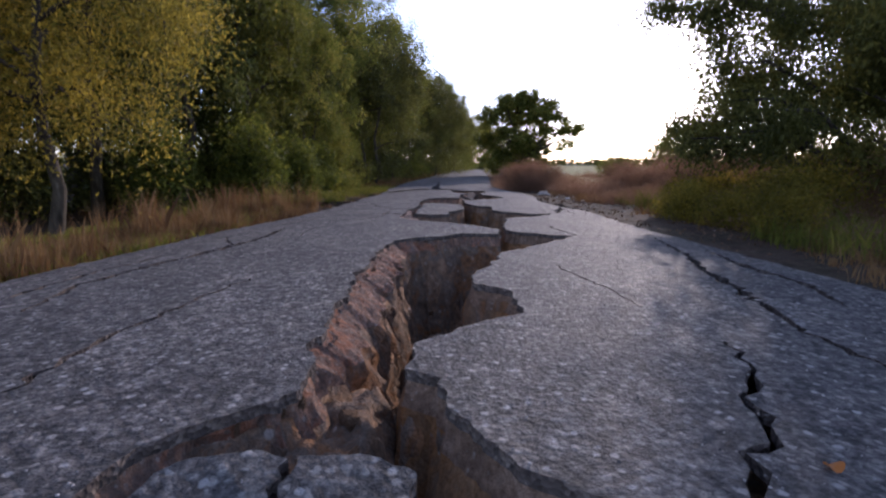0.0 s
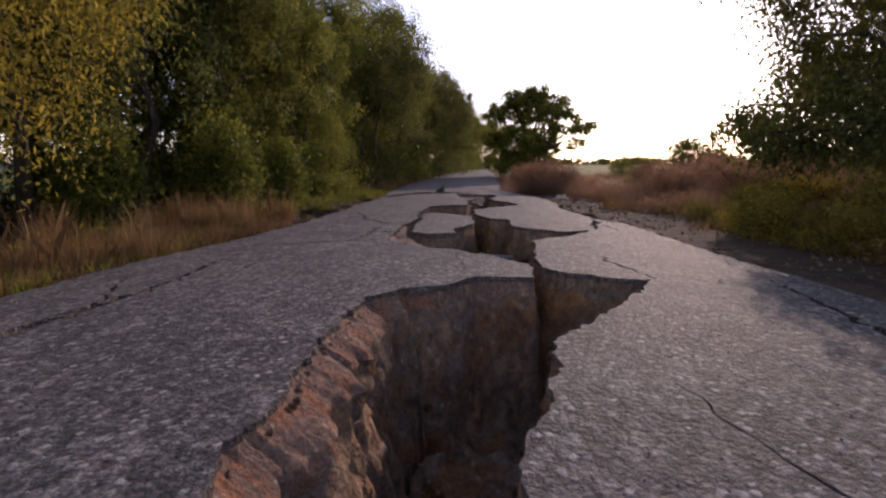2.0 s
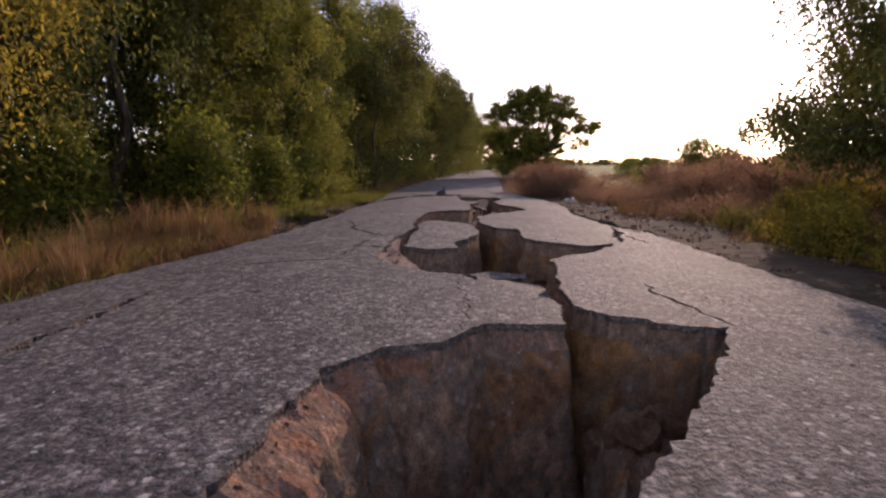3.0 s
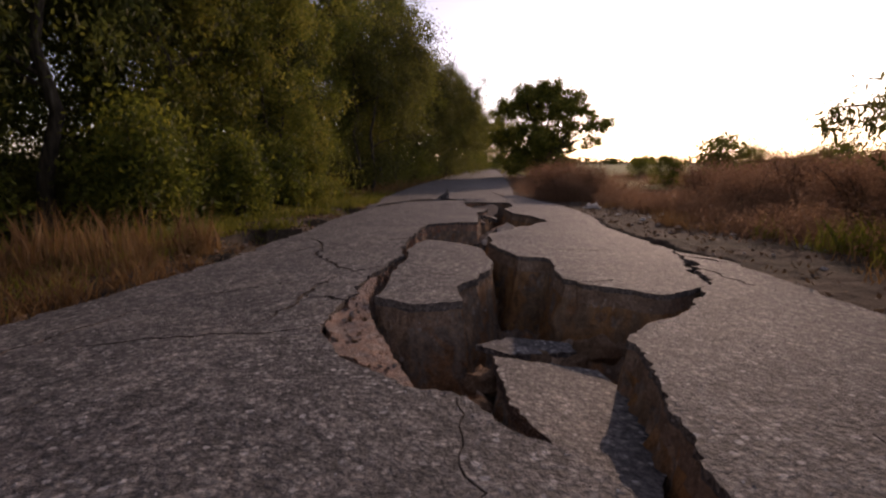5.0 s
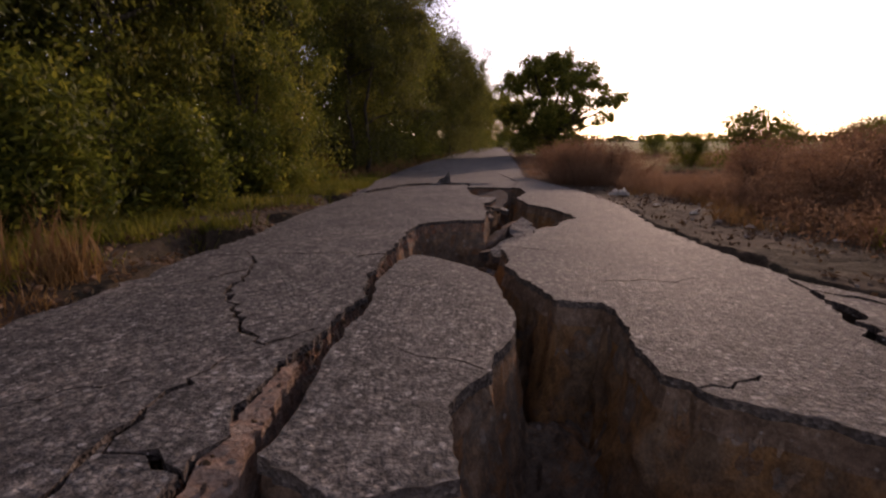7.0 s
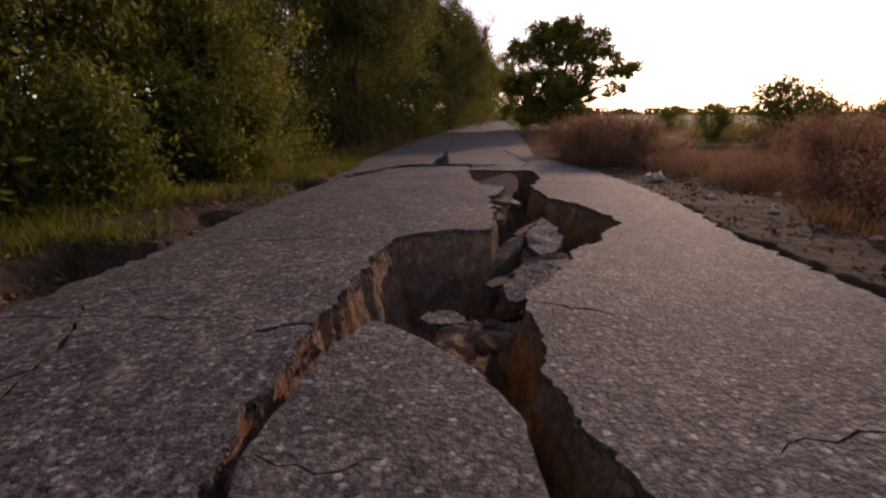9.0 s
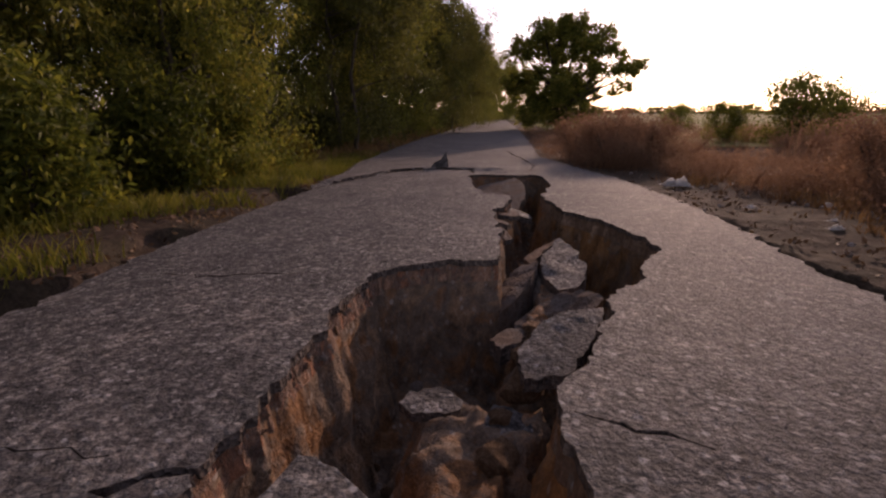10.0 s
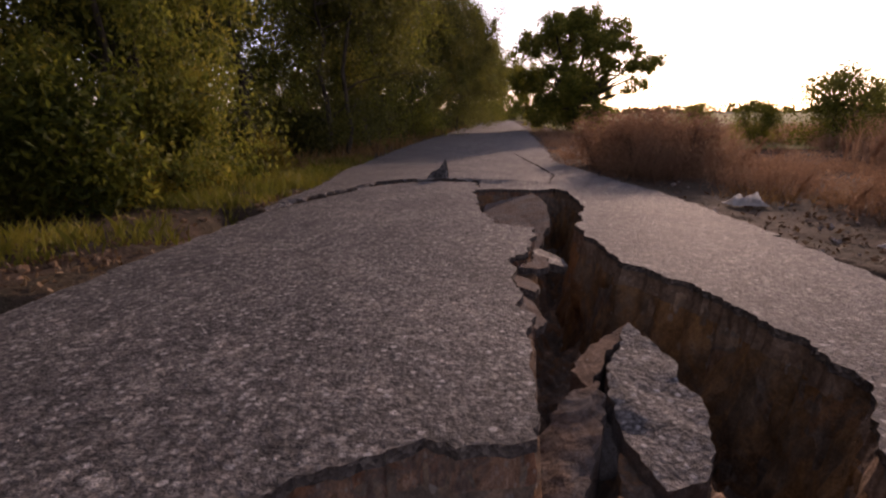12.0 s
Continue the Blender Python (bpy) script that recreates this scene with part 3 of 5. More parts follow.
def bank_wall(line, side, closed=False):
    """A soil wall under a broken edge: columns that go down from the edge, pushed about by lumps."""
    q = np.asarray(line, float)
    k = 5
    if closed:
        ahead, back = np.roll(q, -k, 0), np.roll(q, k, 0)
    else:
        idx = np.arange(len(q))
        ahead, back = q[np.minimum(idx + k, len(q) - 1)], q[np.maximum(idx - k, 0)]
    t = ahead - back
    t /= np.maximum(np.hypot(*t.T), 1e-6)[:, None]
    turn = -1.0 if side == "island" else 1.0
    nrm = np.stack([t[:, 1], -t[:, 0]], 1) * turn
    slope = bank_slope(side, q[:, 1])
    depths = [-0.02, 0.02, 0.05, 0.09, 0.13, 0.18, 0.25, 0.32, 0.40, 0.48, 0.57, 0.66, 0.76, 0.87, 1.0, 1.15, 1.35, 1.6]
    top = island_z(*q.T) - 0.06 if side == "island" else road_z(*q.T) - 0.045
    verts = []
    for d in depths:
        for (x, y), (nx, ny), sl, z0 in zip(q, nrm, slope, top):
            amp = min(1.0, max(0.0, d) / (0.14 if sl < 5 else 0.38))
            at = Vector((x, y, z0 - d))
            lump = 0.075 * noise.noise(at * 3.4) + 0.055 * noise.noise(at * 8.0) + 0.022 * noise.noise(at * 19.0)
            if sl < 5:
                lump += 0.05 * noise.noise(at * 2.6 + Vector((4, 1, 7))) - 0.07 * abs(noise.noise(at * 6.5)) + 0.03 + 0.05 * noise.noise((x * 2, y * 4.4, at.z * 0.8)) + 0.05 * noise.noise((x * 5, y * 12, at.z * 2.0)) + 0.03 * noise.noise((x * 9, y * 24, at.z * 5.0)) + 0.03 * noise.noise(at * 30)
            if side == "left" and y > 16.3:
                lump, sl = 0.5 * lump - 0.03, 25.0
            fall = max(0.0, d) / sl
            if side == "left" and 2.2 < y < 6.3:
                fall = min(max(0.0, d), 0.10) / 0.6 + max(0.0, d - 0.10) / 5.5
            out = -0.012 + fall + amp * (0.015 + lump)
            verts.append((x + nx * out, y + ny * out, z0 - d + amp * 0.05 * noise.noise(at * 6.0 + Vector((9, 9, 9)))))
    n = len(q)
    faces = []
    for r in range(len(depths) - 1):
        for c in range(n if closed else n - 1):
            a, b = r * n + c, r * n + (c + 1) % n
            face = (a, b, b + n, a + n)
            faces.append(face if side == "island" else face[::-1])
    if side == "left":
        r = np.random.default_rng(88)
        for _ in range(420):
            c = int(r.integers(0, n))
            if 1.3 < q[c][1] < 6.6 or 8.8 < q[c][1] < 15.6:
                row = 1 if q[c][1] < 7 else int(r.integers(1, 4))
                crumbs.append((verts[row * n + c], r.uniform(0.01, 0.034) * (0.7 if q[c][1] < 7 else 0.8)))
    cut = 4 * (n if closed else n - 1)
    ob = mesh_ob("soil_wall", verts, faces[cut:], [OCHRE if side == "right" else SOIL], smooth=True)
    mesh_ob("base_course", verts, faces[:cut], [RED if side == "left" else BASE], ob, "crumbling stony base layer under the asphalt")
    return tagged(ob, "crumbling reddish-brown soil wall under the broken asphalt", "soil", kind="structure")


PINK = mat_earth("crumbled_base", [(0.22, 0.13, 0.095), (0.42, 0.28, 0.21), (0.34, 0.27, 0.23), (0.64, 0.52, 0.43)], 9.0, 0.04, 1.0, 0.35)
RED = mat_earth("reddish_base", [(0.11, 0.058, 0.04), (0.36, 0.17, 0.10), (0.20, 0.15, 0.125), (0.42, 0.24, 0.155), (0.58, 0.43, 0.34)], 6.0, 0.045, 0.6, 0.35)
BASE = mat_earth("packed_base", [(0.14, 0.095, 0.068), (0.24, 0.16, 0.11), (0.36, 0.27, 0.21)], 6.0, 0.025, 1.0, 0.2)
crumbs = []
bank_wall(rim_left, "left")
bank_wall(rim_right, "right")
bank_wall(island, "island", True)
tagged(soil_bed(), "bare reddish-brown soil walls and floor of the fissure", "soil", kind="structure")


# ---------------------------------------------------------------- setting: ground to the horizon
def edge_x(y, side):
    line = EDGE_L if side == "left" else EDGE_R[::-1]
    return np.interp(y, [b for _, b in line], [a for a, _ in line])


GAP_L = [(11.0, 0.0), (11.6, 0.08), (13.2, 0.10), (16.0, 0.12), (19.5, 0.12), (22.0, 0.10), (22.9, 0.0)]
# where the verge has sunk: from, to the scarp, how far out, how deep
SUNK_L = [(13.6, 15.78, 1.25, 0.38), (16.5, 17.75, 0.75, 0.22), (19.6, 21.85, 0.85, 0.36), (11.2, 12.6, 0.5, 0.14)]
GAP_R = [(12.4, 0.0), (12.9, 0.14), (13.6, 0.2), (15.0, 0.14), (16.2, 0.17), (16.6, 0.04), (17.6, 0.03), (18.4, 0.10), (19.2, 0.08), (20.0, 0.0)]


def ground_z(x, y):
    x, y = np.asarray(x, float), np.asarray(y, float)
    base = np.interp(y, PROFILE_Y, PROFILE_Z) - 0.10
    base = np.where(y > 140, -0.5, base)
    left = np.interp(y, [-8, 4, 9, 11.5, 13, 20, 22, 26], [0.16, 0.18, 0.13, 0.09, 0.05, 0.06, 0.06, 0.06])
    right = np.interp(y, [-8, 6, 9, 12, 13, 18, 20, 26], [0.14, 0.12, 0.06, 0.06, 0.02, 0.04, 0.08, 0.06])
    side = np.where(x < 0, left, right)
    out_left = np.clip((-4.2 - x) / 5, 0, 1)
    out_right = np.clip((x - 4.0) / 6, 0, 1)
    ragged = 0.12 * np.sin(y * 5.1) * np.sin(y * 2.3 + 1) + 0.05 * np.sin(y * 13 + 2)
    dl = edge_x(y, "left") - x
    wl = np.interp(y, *zip(*GAP_L))
    sunk = 0.2 * (1 - np.clip((dl - wl * (1 + ragged)) / 0.07, 0, 1)) * (wl > 0.02)
    for start, end, out, deep in SUNK_L:
        scarp = end + 0.10 * np.sin(x * 7.0) + 0.06 * np.sin(x * 17.0 + 1) + 0.12 * np.clip(dl, 0, 2)
        ramp_y = np.clip((y - start) / (end - start), 0, 1) ** 0.7 * (y < scarp)
        sunk = np.maximum(sunk, deep * ramp_y * np.clip((out - dl) / 0.35, 0, 1))
    dr = x - edge_x(y, "right")
    wr = np.interp(y, *zip(*GAP_R))
    sunk_r = 0.24 * (1 - np.clip((dr - wr * (1 + 2 * ragged)) / 0.07, 0, 1)) * (wr > 0.01)
    return base - side - 0.25 * out_left - 0.06 * out_right - np.where(x < 0, sunk, sunk_r)


def ground_sheet():
    xs = [-1500, -700, -300, -150, -80, -50] + list(np.arange(-36, -9, 0.8)) + list(np.arange(-9, -4.6, 0.22)) + list(np.arange(-4.6, -2.3, 0.065)) + list(np.arange(-2.3, 2.4, 0.22)) + list(np.arange(2.4, 3.7, 0.055)) + list(np.arange(3.7, 9, 0.22)) + list(np.arange(9, 40, 0.8)) + [55, 80, 150, 300, 700, 1500]
    ys = [-600, -200, -60, -30] + list(np.arange(-16, 0, 0.8)) + list(np.arange(0, 10.8, 0.22)) + list(np.arange(10.8, 23.2, 0.075)) + list(np.arange(23.2, 30, 0.22)) + list(np.arange(30, 62, 0.8)) + list(np.arange(63, 130, 3)) + [150, 200, 300, 500, 900, 1600, 2500]
    gx, gy = np.meshgrid(xs, ys)
    p = np.stack([gx.ravel(), gy.ravel()], 1)
    bump = np.array([0.06 * noise.fractal((a * 0.6, b * 0.6, 2), 0.9, 2, 5) + 0.025 * noise.noise((a * 5, b * 5, 1)) if abs(a) < 45 and -20 < b < 130 else 0 for a, b in p])
    close = (np.abs(p[:, 0]) < 6.5) & (p[:, 1] > -9) & (p[:, 1] < 112)
    inn = np.zeros(len(p))
    q = p[close]
    inn[close] = np.where(inside(q, road_edge), np.clip(away(q, road_edge, True) / 0.25, 0.3, 1), 0)
    z = ground_z(*p.T) + bump - 0.32 * inn
    inner = inside(p, [(-1.9, -7), (1.9, -7), (2.5, 9), (2.6, 12), (2.0, 26), (-1.9, 26)])
    idx = np.arange(len(p)).reshape(gx.shape)
    quads = np.stack([idx[:-1, :-1], idx[:-1, 1:], idx[1:, 1:], idx[1:, :-1]], -1).reshape(-1, 4)
    quads = quads[~inner[quads].any(1)]
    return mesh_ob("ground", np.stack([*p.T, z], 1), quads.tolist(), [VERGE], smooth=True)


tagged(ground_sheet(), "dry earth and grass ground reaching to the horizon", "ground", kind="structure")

# ---------------------------------------------------------------- broken slabs and rubble in the fissure
def slab(outline, top, thick, label, seed, name="asphalt_slab"):
    loop = rough_line(outline + outline[:1], 0.05, 0.010, seed)[:-1]
    q = np.array(loop)
    g = np.array([(a, b) for a in np.arange(q[:, 0].min(), q[:, 0].max(), 0.16) for b in np.arange(q[:, 1].min(), q[:, 1].max(), 0.16)])
    g = g[inside(g, loop) & (away(g, loop, True) > 0.03)]
    return tagged(sheet(loop, [], [tuple(a) for a in g], top, thick, name), label, "asphalt slab", "broken asphalt slabs")


isl_ob = sheet(island, [crack_outline([(-0.42, 11.25), (-0.2, 11.12), (-0.05, 11.08), (0.05, 11.0)], 0.014, 92), crack_outline([(-0.72, 12.5), (-0.5, 12.42), (-0.3, 12.5)], 0.01, 93)], [(a, b) for a in np.arange(-0.65, 0.2, 0.17) for b in np.arange(10.3, 13.3, 0.2) if inside([(a, b)], island)[0]],
               island_z, 0.07, "asphalt_slab")
tagged(isl_ob, "long grey asphalt slab cut off on all sides by cracks", "asphalt slab", "broken asphalt slabs")
SHELF = [(-0.92, 11.1), (-0.96, 10.9), (-0.97, 10.6), (-0.99, 10.25), (-1.0, 9.9), (-1.0, 9.6), (-0.9, 9.27), (-0.66, 9.0), (-0.5, 8.72), (-0.3, 8.54),
         (-0.28, 8.68), (-0.41, 9.0), (-0.58, 9.42), (-0.73, 9.85), (-0.82, 10.2), (-0.845, 10.4), (-0.87, 10.7)]
slab(SUNKEN, sunken_z, 0.09, "sunken grey asphalt slab lying in the fissure", 41)


def shard(w, d, thick, m, seed, label, corners=6):
    """A loose flat piece of asphalt with a broken outline, at the pose m."""
    r = np.random.default_rng(seed)
    a = np.sort(np.linspace(0, 2 * math.pi, corners, endpoint=False) + r.uniform(-0.3, 0.3, corners))
    loop = []
    for t in a:
        q = r.uniform(0.72, 1.0) / max(abs(math.cos(t)), abs(math.sin(t))) ** 0.8
        loop.append((0.5 * w * math.cos(t) * q, 0.5 * d * math.sin(t) * q))
    loop = rough_line(loop + loop[:1], 0.035, 0.008, seed, 0.03)[:-1]
    g = np.array([(i, j) for i in np.arange(-w / 2, w / 2, 0.11) for j in np.arange(-d / 2, d / 2, 0.11)])
    g = g[inside(g, loop) & (away(g, loop, True) > 0.025)]
    ob = sheet(loop, [], [tuple(q) for q in g], lambda x, y: 0 * x, thick, "asphalt_shard", waves=0.012, under=True)
    ob.matrix_world = m
    return tagged(ob, label, "asphalt shard", "broken asphalt shards")


SHARDS = [
    (0.88, 0.34, 0.05, pose(0.40, 10.12, -0.27, 4, 3, -3), "thin broken asphalt shard on the fissure floor"),
    (0.36, 0.24, 0.05, pose(-0.24, 14.70, -0.345, 4, 3, 10), "pale broken asphalt shard lying on rubble"),
    (0.30, 0.26, 0.05, pose(0.16, 14.5, -0.36, 8, 8, -20), "pale broken asphalt shard lying on rubble"),
    (0.4, 0.5, 0.08, pose(0.66, 19.4, -0.24, 8, 16, 30), "slumped grey asphalt piece in the far pit"),
    (0.9, 0.3, 0.06, pose(-0.5, 24.72, -0.155, 7, 2, -4), "lifted asphalt lip along a cross crack"),
    (0.8, 0.3, 0.06, pose(-2.2, 23.6, -0.20, 7, -3, 50), "lifted asphalt lip along a cross crack"),
]
for i, (w, d, th, m, label) in enumerate(SHARDS):
    shard(w, d, th, m, 60 + i, label)


def tilted(x0, y0, under, along, across):
    """The top of a settled piece: so far under the road at x0, y0, with its rise along x and along y."""
    return lambda x, y: road_z(x, y) - under + along * (x - x0) + across * (y - y0)


DUSTY = mat_earth("dusty_broken_base", [(0.085, 0.06, 0.045), (0.17, 0.125, 0.10), (0.15, 0.135, 0.125), (0.27, 0.21, 0.175)], 4.0, 0.05)


def block(outline, top, thick, seed, label, name="asphalt_block", face=None, side=None, relief=0.008):
    """A thick broken piece of the road with rough sides, settled in the pit."""
    loop = rough_line(outline + outline[:1], 0.035, 0.010, seed, 0.022)[:-1]
    q = np.array(loop)
    g = np.array([(a, b) for a in np.arange(q[:, 0].min(), q[:, 0].max(), 0.07) for b in np.arange(q[:, 1].min(), q[:, 1].max(), 0.07)])
    g = g[inside(g, loop) & (away(g, loop, True) > 0.02)]
    rough = lambda x, y: top(x, y) + np.array([relief * noise.fractal((a * 4, b * 4, seed), 0.9, 2, 4) for a, b in zip(x, y)])
    ob = sheet(loop, [], [tuple(a) for a in g], rough, thick, name, waves=0.006, under=True, face=face, side=side)
    return tagged(ob, label, "asphalt block", "broken asphalt blocks in the pit")


block(SHELF, tilted(-0.8, 9.8, 0.05, -0.12, 0.01), 0.3, 84, "pinkish crumbling shelf of bared road base beside a crack", "base_shelf", face=PINK, side=PINK, relief=0.03)
TIPPED = lambda x, y: road_z(x, y) - 0.035 - 0.24 * np.clip(1.42 - y, 0, 1.2)
block([(-0.50, 1.42), (-0.58, 1.46), (-0.76, 1.43), (-0.89, 1.36), (-0.93, 1.0), (-0.9, 0.15), (-0.5, 0.15), (-0.49, 0.8), (-0.53, 1.2)], TIPPED, 0.22, 82, "tipped grey asphalt slab in bluish shade beside the pit")
block([(-0.11, 1.19), (-0.10, 1.37), (-0.28, 1.44), (-0.47, 1.42), (-0.49, 1.2), (-0.46, 0.8), (-0.47, 0.15), (-0.08, 0.15), (-0.06, 0.5)], lambda x, y: TIPPED(x, y) + 0.01, 0.22, 83, "tipped grey asphalt slab with a notched corner")
block([(0.90, 17.68), (0.97, 17.5), (1.03, 17.25), (1.04, 16.9), (0.97, 16.6), (0.87, 16.42), (0.70, 16.36), (0.64, 16.6), (0.62, 16.95), (0.68, 17.25)], tilted(0.9, 17.68, 0.14, 0.12, 0.10), 0.5, 71, "large tilted asphalt block with a pointed end", side=DUSTY, relief=0.02)
block([(0.90, 17.70), (0.66, 17.26), (0.56, 17.1), (0.50, 17.3), (0.64, 17.52)], tilted(0.9, 17.68, 0.15, 0.32, 0.02), 0.45, 72, "brown broken block leaning against another block", face=BASE, side=DUSTY)
block([(0.60, 17.12), (0.59, 16.9), (0.50, 16.6), (0.38, 16.3), (0.20, 16.12), (0.12, 16.35), (0.26, 16.75), (0.46, 17.06)], tilted(0.64, 17.1, 0.21, 0.38, 0.03), 0.45, 73, "brown broken block sloping down into the pit", face=DUSTY, side=DUSTY, relief=0.03)
block([(0.89, 16.10), (0.95, 15.9), (0.80, 15.62), (0.50, 15.54), (0.26, 15.62), (0.28, 15.9), (0.48, 16.15), (0.72, 16.26)], tilted(0.9, 16.0, 0.20, 0.46, 0.02), 0.45, 74, "rough dusty block with a rounded brown end", face=DUSTY, side=CLOD, relief=0.03)
block([(0.40, 15.24), (0.60, 15.36), (0.82, 15.38), (0.70, 15.06), (0.50, 14.74), (0.26, 14.72), (0.24, 14.95)], tilted(0.5, 15.0, 0.18, 0.10, 0.20), 0.08, 75, "flat asphalt plate with a raised pale edge")
block([(0.16, 15.16), (0.30, 15.26), (0.34, 15.5), (0.22, 15.56), (0.10, 15.4)], tilted(0.2, 15.3, 0.30, 0.2, -0.1), 0.12, 76, "small brown block settled in the pit", face=DUSTY)
# the far plate: its face is darker and browner than the road
block([(0.10, 22.9), (0.86, 23.06), (0.98, 22.2), (0.92, 21.3), (0.66, 20.3), (0.26, 20.4), (0.12, 21.1), (0.06, 22.2)], tilted(0.5, 21.6, 0.24, 0.20, 0.09), 0.09, 77, "slumped dark brown-grey asphalt plate in the far pit", face=DUSTY)
# pieces of the mat hanging stepwise at the rim of the large slab
block([(0.24, 17.62), (0.33, 17.55), (0.42, 17.72), (0.36, 17.95), (0.24, 18.0)], tilted(0.3, 17.8, 0.10, -0.5, 0.1), 0.06, 78, "brown broken piece of the mat hanging at the rim", face=DUSTY)
block([(0.25, 18.1), (0.38, 18.05), (0.44, 18.3), (0.34, 18.5), (0.25, 18.45)], tilted(0.3, 18.3, 0.08, -0.3, -0.1), 0.06, 79, "brown broken piece of the mat hanging at the rim", face=DUSTY)
block([(0.30, 18.62), (0.46, 18.66), (0.58, 18.9), (0.60, 19.12), (0.46, 19.1)], tilted(0.4, 18.9, 0.07, -0.25, 0.05), 0.06, 80, "brown broken piece of the mat hanging at the rim", face=DUSTY)
# a corner of the mat tented up where the cross crack turns
ob = sheet(rough_line([(-0.22, 0), (0.24, 0), (0.22, 0.22), (0.16, 0.46), (0.04, 0.24), (-0.12, 0.16), (-0.22, 0)], 0.04, 0.006, 81)[:-1], [], [(0.0, 0.08), (0.1, 0.2)], lambda x, y: 0 * x, 0.05, "asphalt_shard", under=True)
ob.matrix_world = pose(-0.86, 24.74, -0.20, 66, 0, -6)
tagged(ob, "pointed corner of asphalt tented up at a cross crack", "asphalt shard", "broken asphalt shards")


def rock_mesh(name, seed, rough=0.28, mat=None, detail=2):
    bm = bmesh.new()
    bmesh.ops.create_icosphere(bm, subdivisions=detail, radius=1.0)
    off = Vector((seed * 3.1, seed * 1.7, seed * 0.9))
    for v in bm.verts:
        v.co *= 1 + rough * noise.noise(v.co * 1.1 + off) + 0.5 * rough * noise.noise(v.co * 2.7 + off)
        v.co.z *= 0.72
    me = bpy.data.meshes.new(name)
    bm.to_mesh(me)
    bm.free()
    me.materials.append(mat or CLOD)
    return me


rocks = [rock_mesh("rock", i, 0.55, m) for i, m in enumerate((CLOD, CLOD, CLOD, STONE, STONE))]


def bed_probe():
    """Heights of the soil bed on a grid, to rest things on it."""
    ob = bpy.data.objects["soil_bed"]
    return {(round(v.co.x / 0.033), round(v.co.y / 0.033)): v.co.z for v in ob.data.vertices}


bed = bed_probe()


def bed_z(x, y):
    i, j = round(x / 0.033), round(y / 0.033)
    near = [bed[(i + a, j + b)] for a in (-1, 0, 1) for b in (-1, 0, 1) if (i + a, j + b) in bed]
    return min(near) if near else None


def lay_rock(x, y, size, kind, seed, label):
    z = bed_z(x, y)
    if z is None:
        return
    r = np.random.default_rng(seed)
    ob = new("rock", rocks[kind])
    ob.location = (x, y, z + size * 0.35)
    ob.rotation_euler = tuple(r.uniform(-0.6, 0.6, 2)) + (r.uniform(0, 6.28),)
    ob.scale = tuple(size * r.uniform(0.75, 1.25, 3))
    tagged(ob, label, "rock", "rubble in the fissure")


r = np.random.default_rng(93)
on_shelf = np.stack([r.uniform(-1.0, -0.3, 900), r.uniform(8.5, 11.1, 900)], 1)
on_shelf = on_shelf[inside(on_shelf, SHELF) & (away(on_shelf, SHELF, True) > 0.012)][:110]
crumbs += [((x, y, float(tilted(-0.8, 9.8, 0.05, -0.12, 0.01)(x, y))), r.uniform(0.006, 0.022)) for x, y in on_shelf]
chips = [rock_mesh("crumb", 11 + i, 0.8, m, 1) for i, m in enumerate((PINK, CLOD, PINK, STONE))]
r = np.random.default_rng(90)
for k, ((x, y, z), size) in enumerate(crumbs):
    ob = new("crumb", chips[k % 4])
    ob.location, ob.rotation_euler, ob.scale = (x, y, z - size * 0.15), tuple(r.uniform(0, 6.28, 3)), tuple(size * r.uniform(0.6, 1.4, 3))
    tagged(ob, "crumbled pinkish lump of road base on the bank", "rubble", "crumbs on the bank")
r = np.random.default_rng(77)
SPOTS = [(-0.47, 1.62, 0.09, 4), (-0.68, 1.66, 0.06, 1), (-0.3, 1.75, 0.07, 0), (-0.42, 1.95, 0.06, 2), (-0.28, 2.2, 0.08, 1),
         (-0.05, 9.35, 0.13, 2), (0.08, 9.55, 0.12, 1), (0.02, 9.05, 0.10, 0), (0.75, 9.98, 0.15, 0), (1.0, 10.1, 0.16, 1), (1.22, 10.12, 0.13, 2),
         (0.55, 10.0, 0.13, 1), (1.42, 10.2, 0.11, 0), (0.35, 10.3, 0.14, 2), (0.6, 10.6, 0.12, 0), (0.3, 14.4, 0.13, 1), (0.1, 14.3, 0.10, 2),
         (0.35, 15.2, 0.13, 0), (1.1, 16.3, 0.14, 1), (0.35, 16.2, 0.15, 2), (0.5, 17.2, 0.13, 1), (0.9, 17.3, 0.14, 0)]
SPOTS += [(0.9, 6.35, 0.14, 0), (1.12, 6.5, 0.12, 2), (0.82, 6.6, 0.11, 1), (1.05, 6.7, 0.10, 3),
         (0.48, 16.6, 0.17, 0), (0.62, 16.9, 0.15, 3), (1.0, 16.8, 0.14, 1), (0.72, 17.55, 0.14, 4), (0.42, 15.5, 0.15, 1), (0.75, 15.55, 0.14, 4), (0.3, 14.9, 0.13, 0), (0.62, 14.7, 0.12, 2),
         (-0.35, 15.3, 0.12, 1), (-0.5, 14.7, 0.10, 0), (0.0, 15.6, 0.12, 2)]
for i, (x, y, size, kind) in enumerate(SPOTS):
    lay_rock(x, y, size, kind, i, "rounded brown clod of soil lying in the fissure" if kind < 3 else "pale angular stone lying in the fissure")
for i in range(220):
    y = r.uniform(6.3, 18.5)
    x = r.uniform(-0.9, 1.5)
    if inside([(x, y)], VOID)[0] and not inside([(x, y)], island)[0] and not inside([(x, y)], SUNKEN)[0]:
        lay_rock(x, y, r.uniform(0.02, 0.065), int(r.integers(0, 5)), 100 + i, "small crumbled soil lump in the fissure")

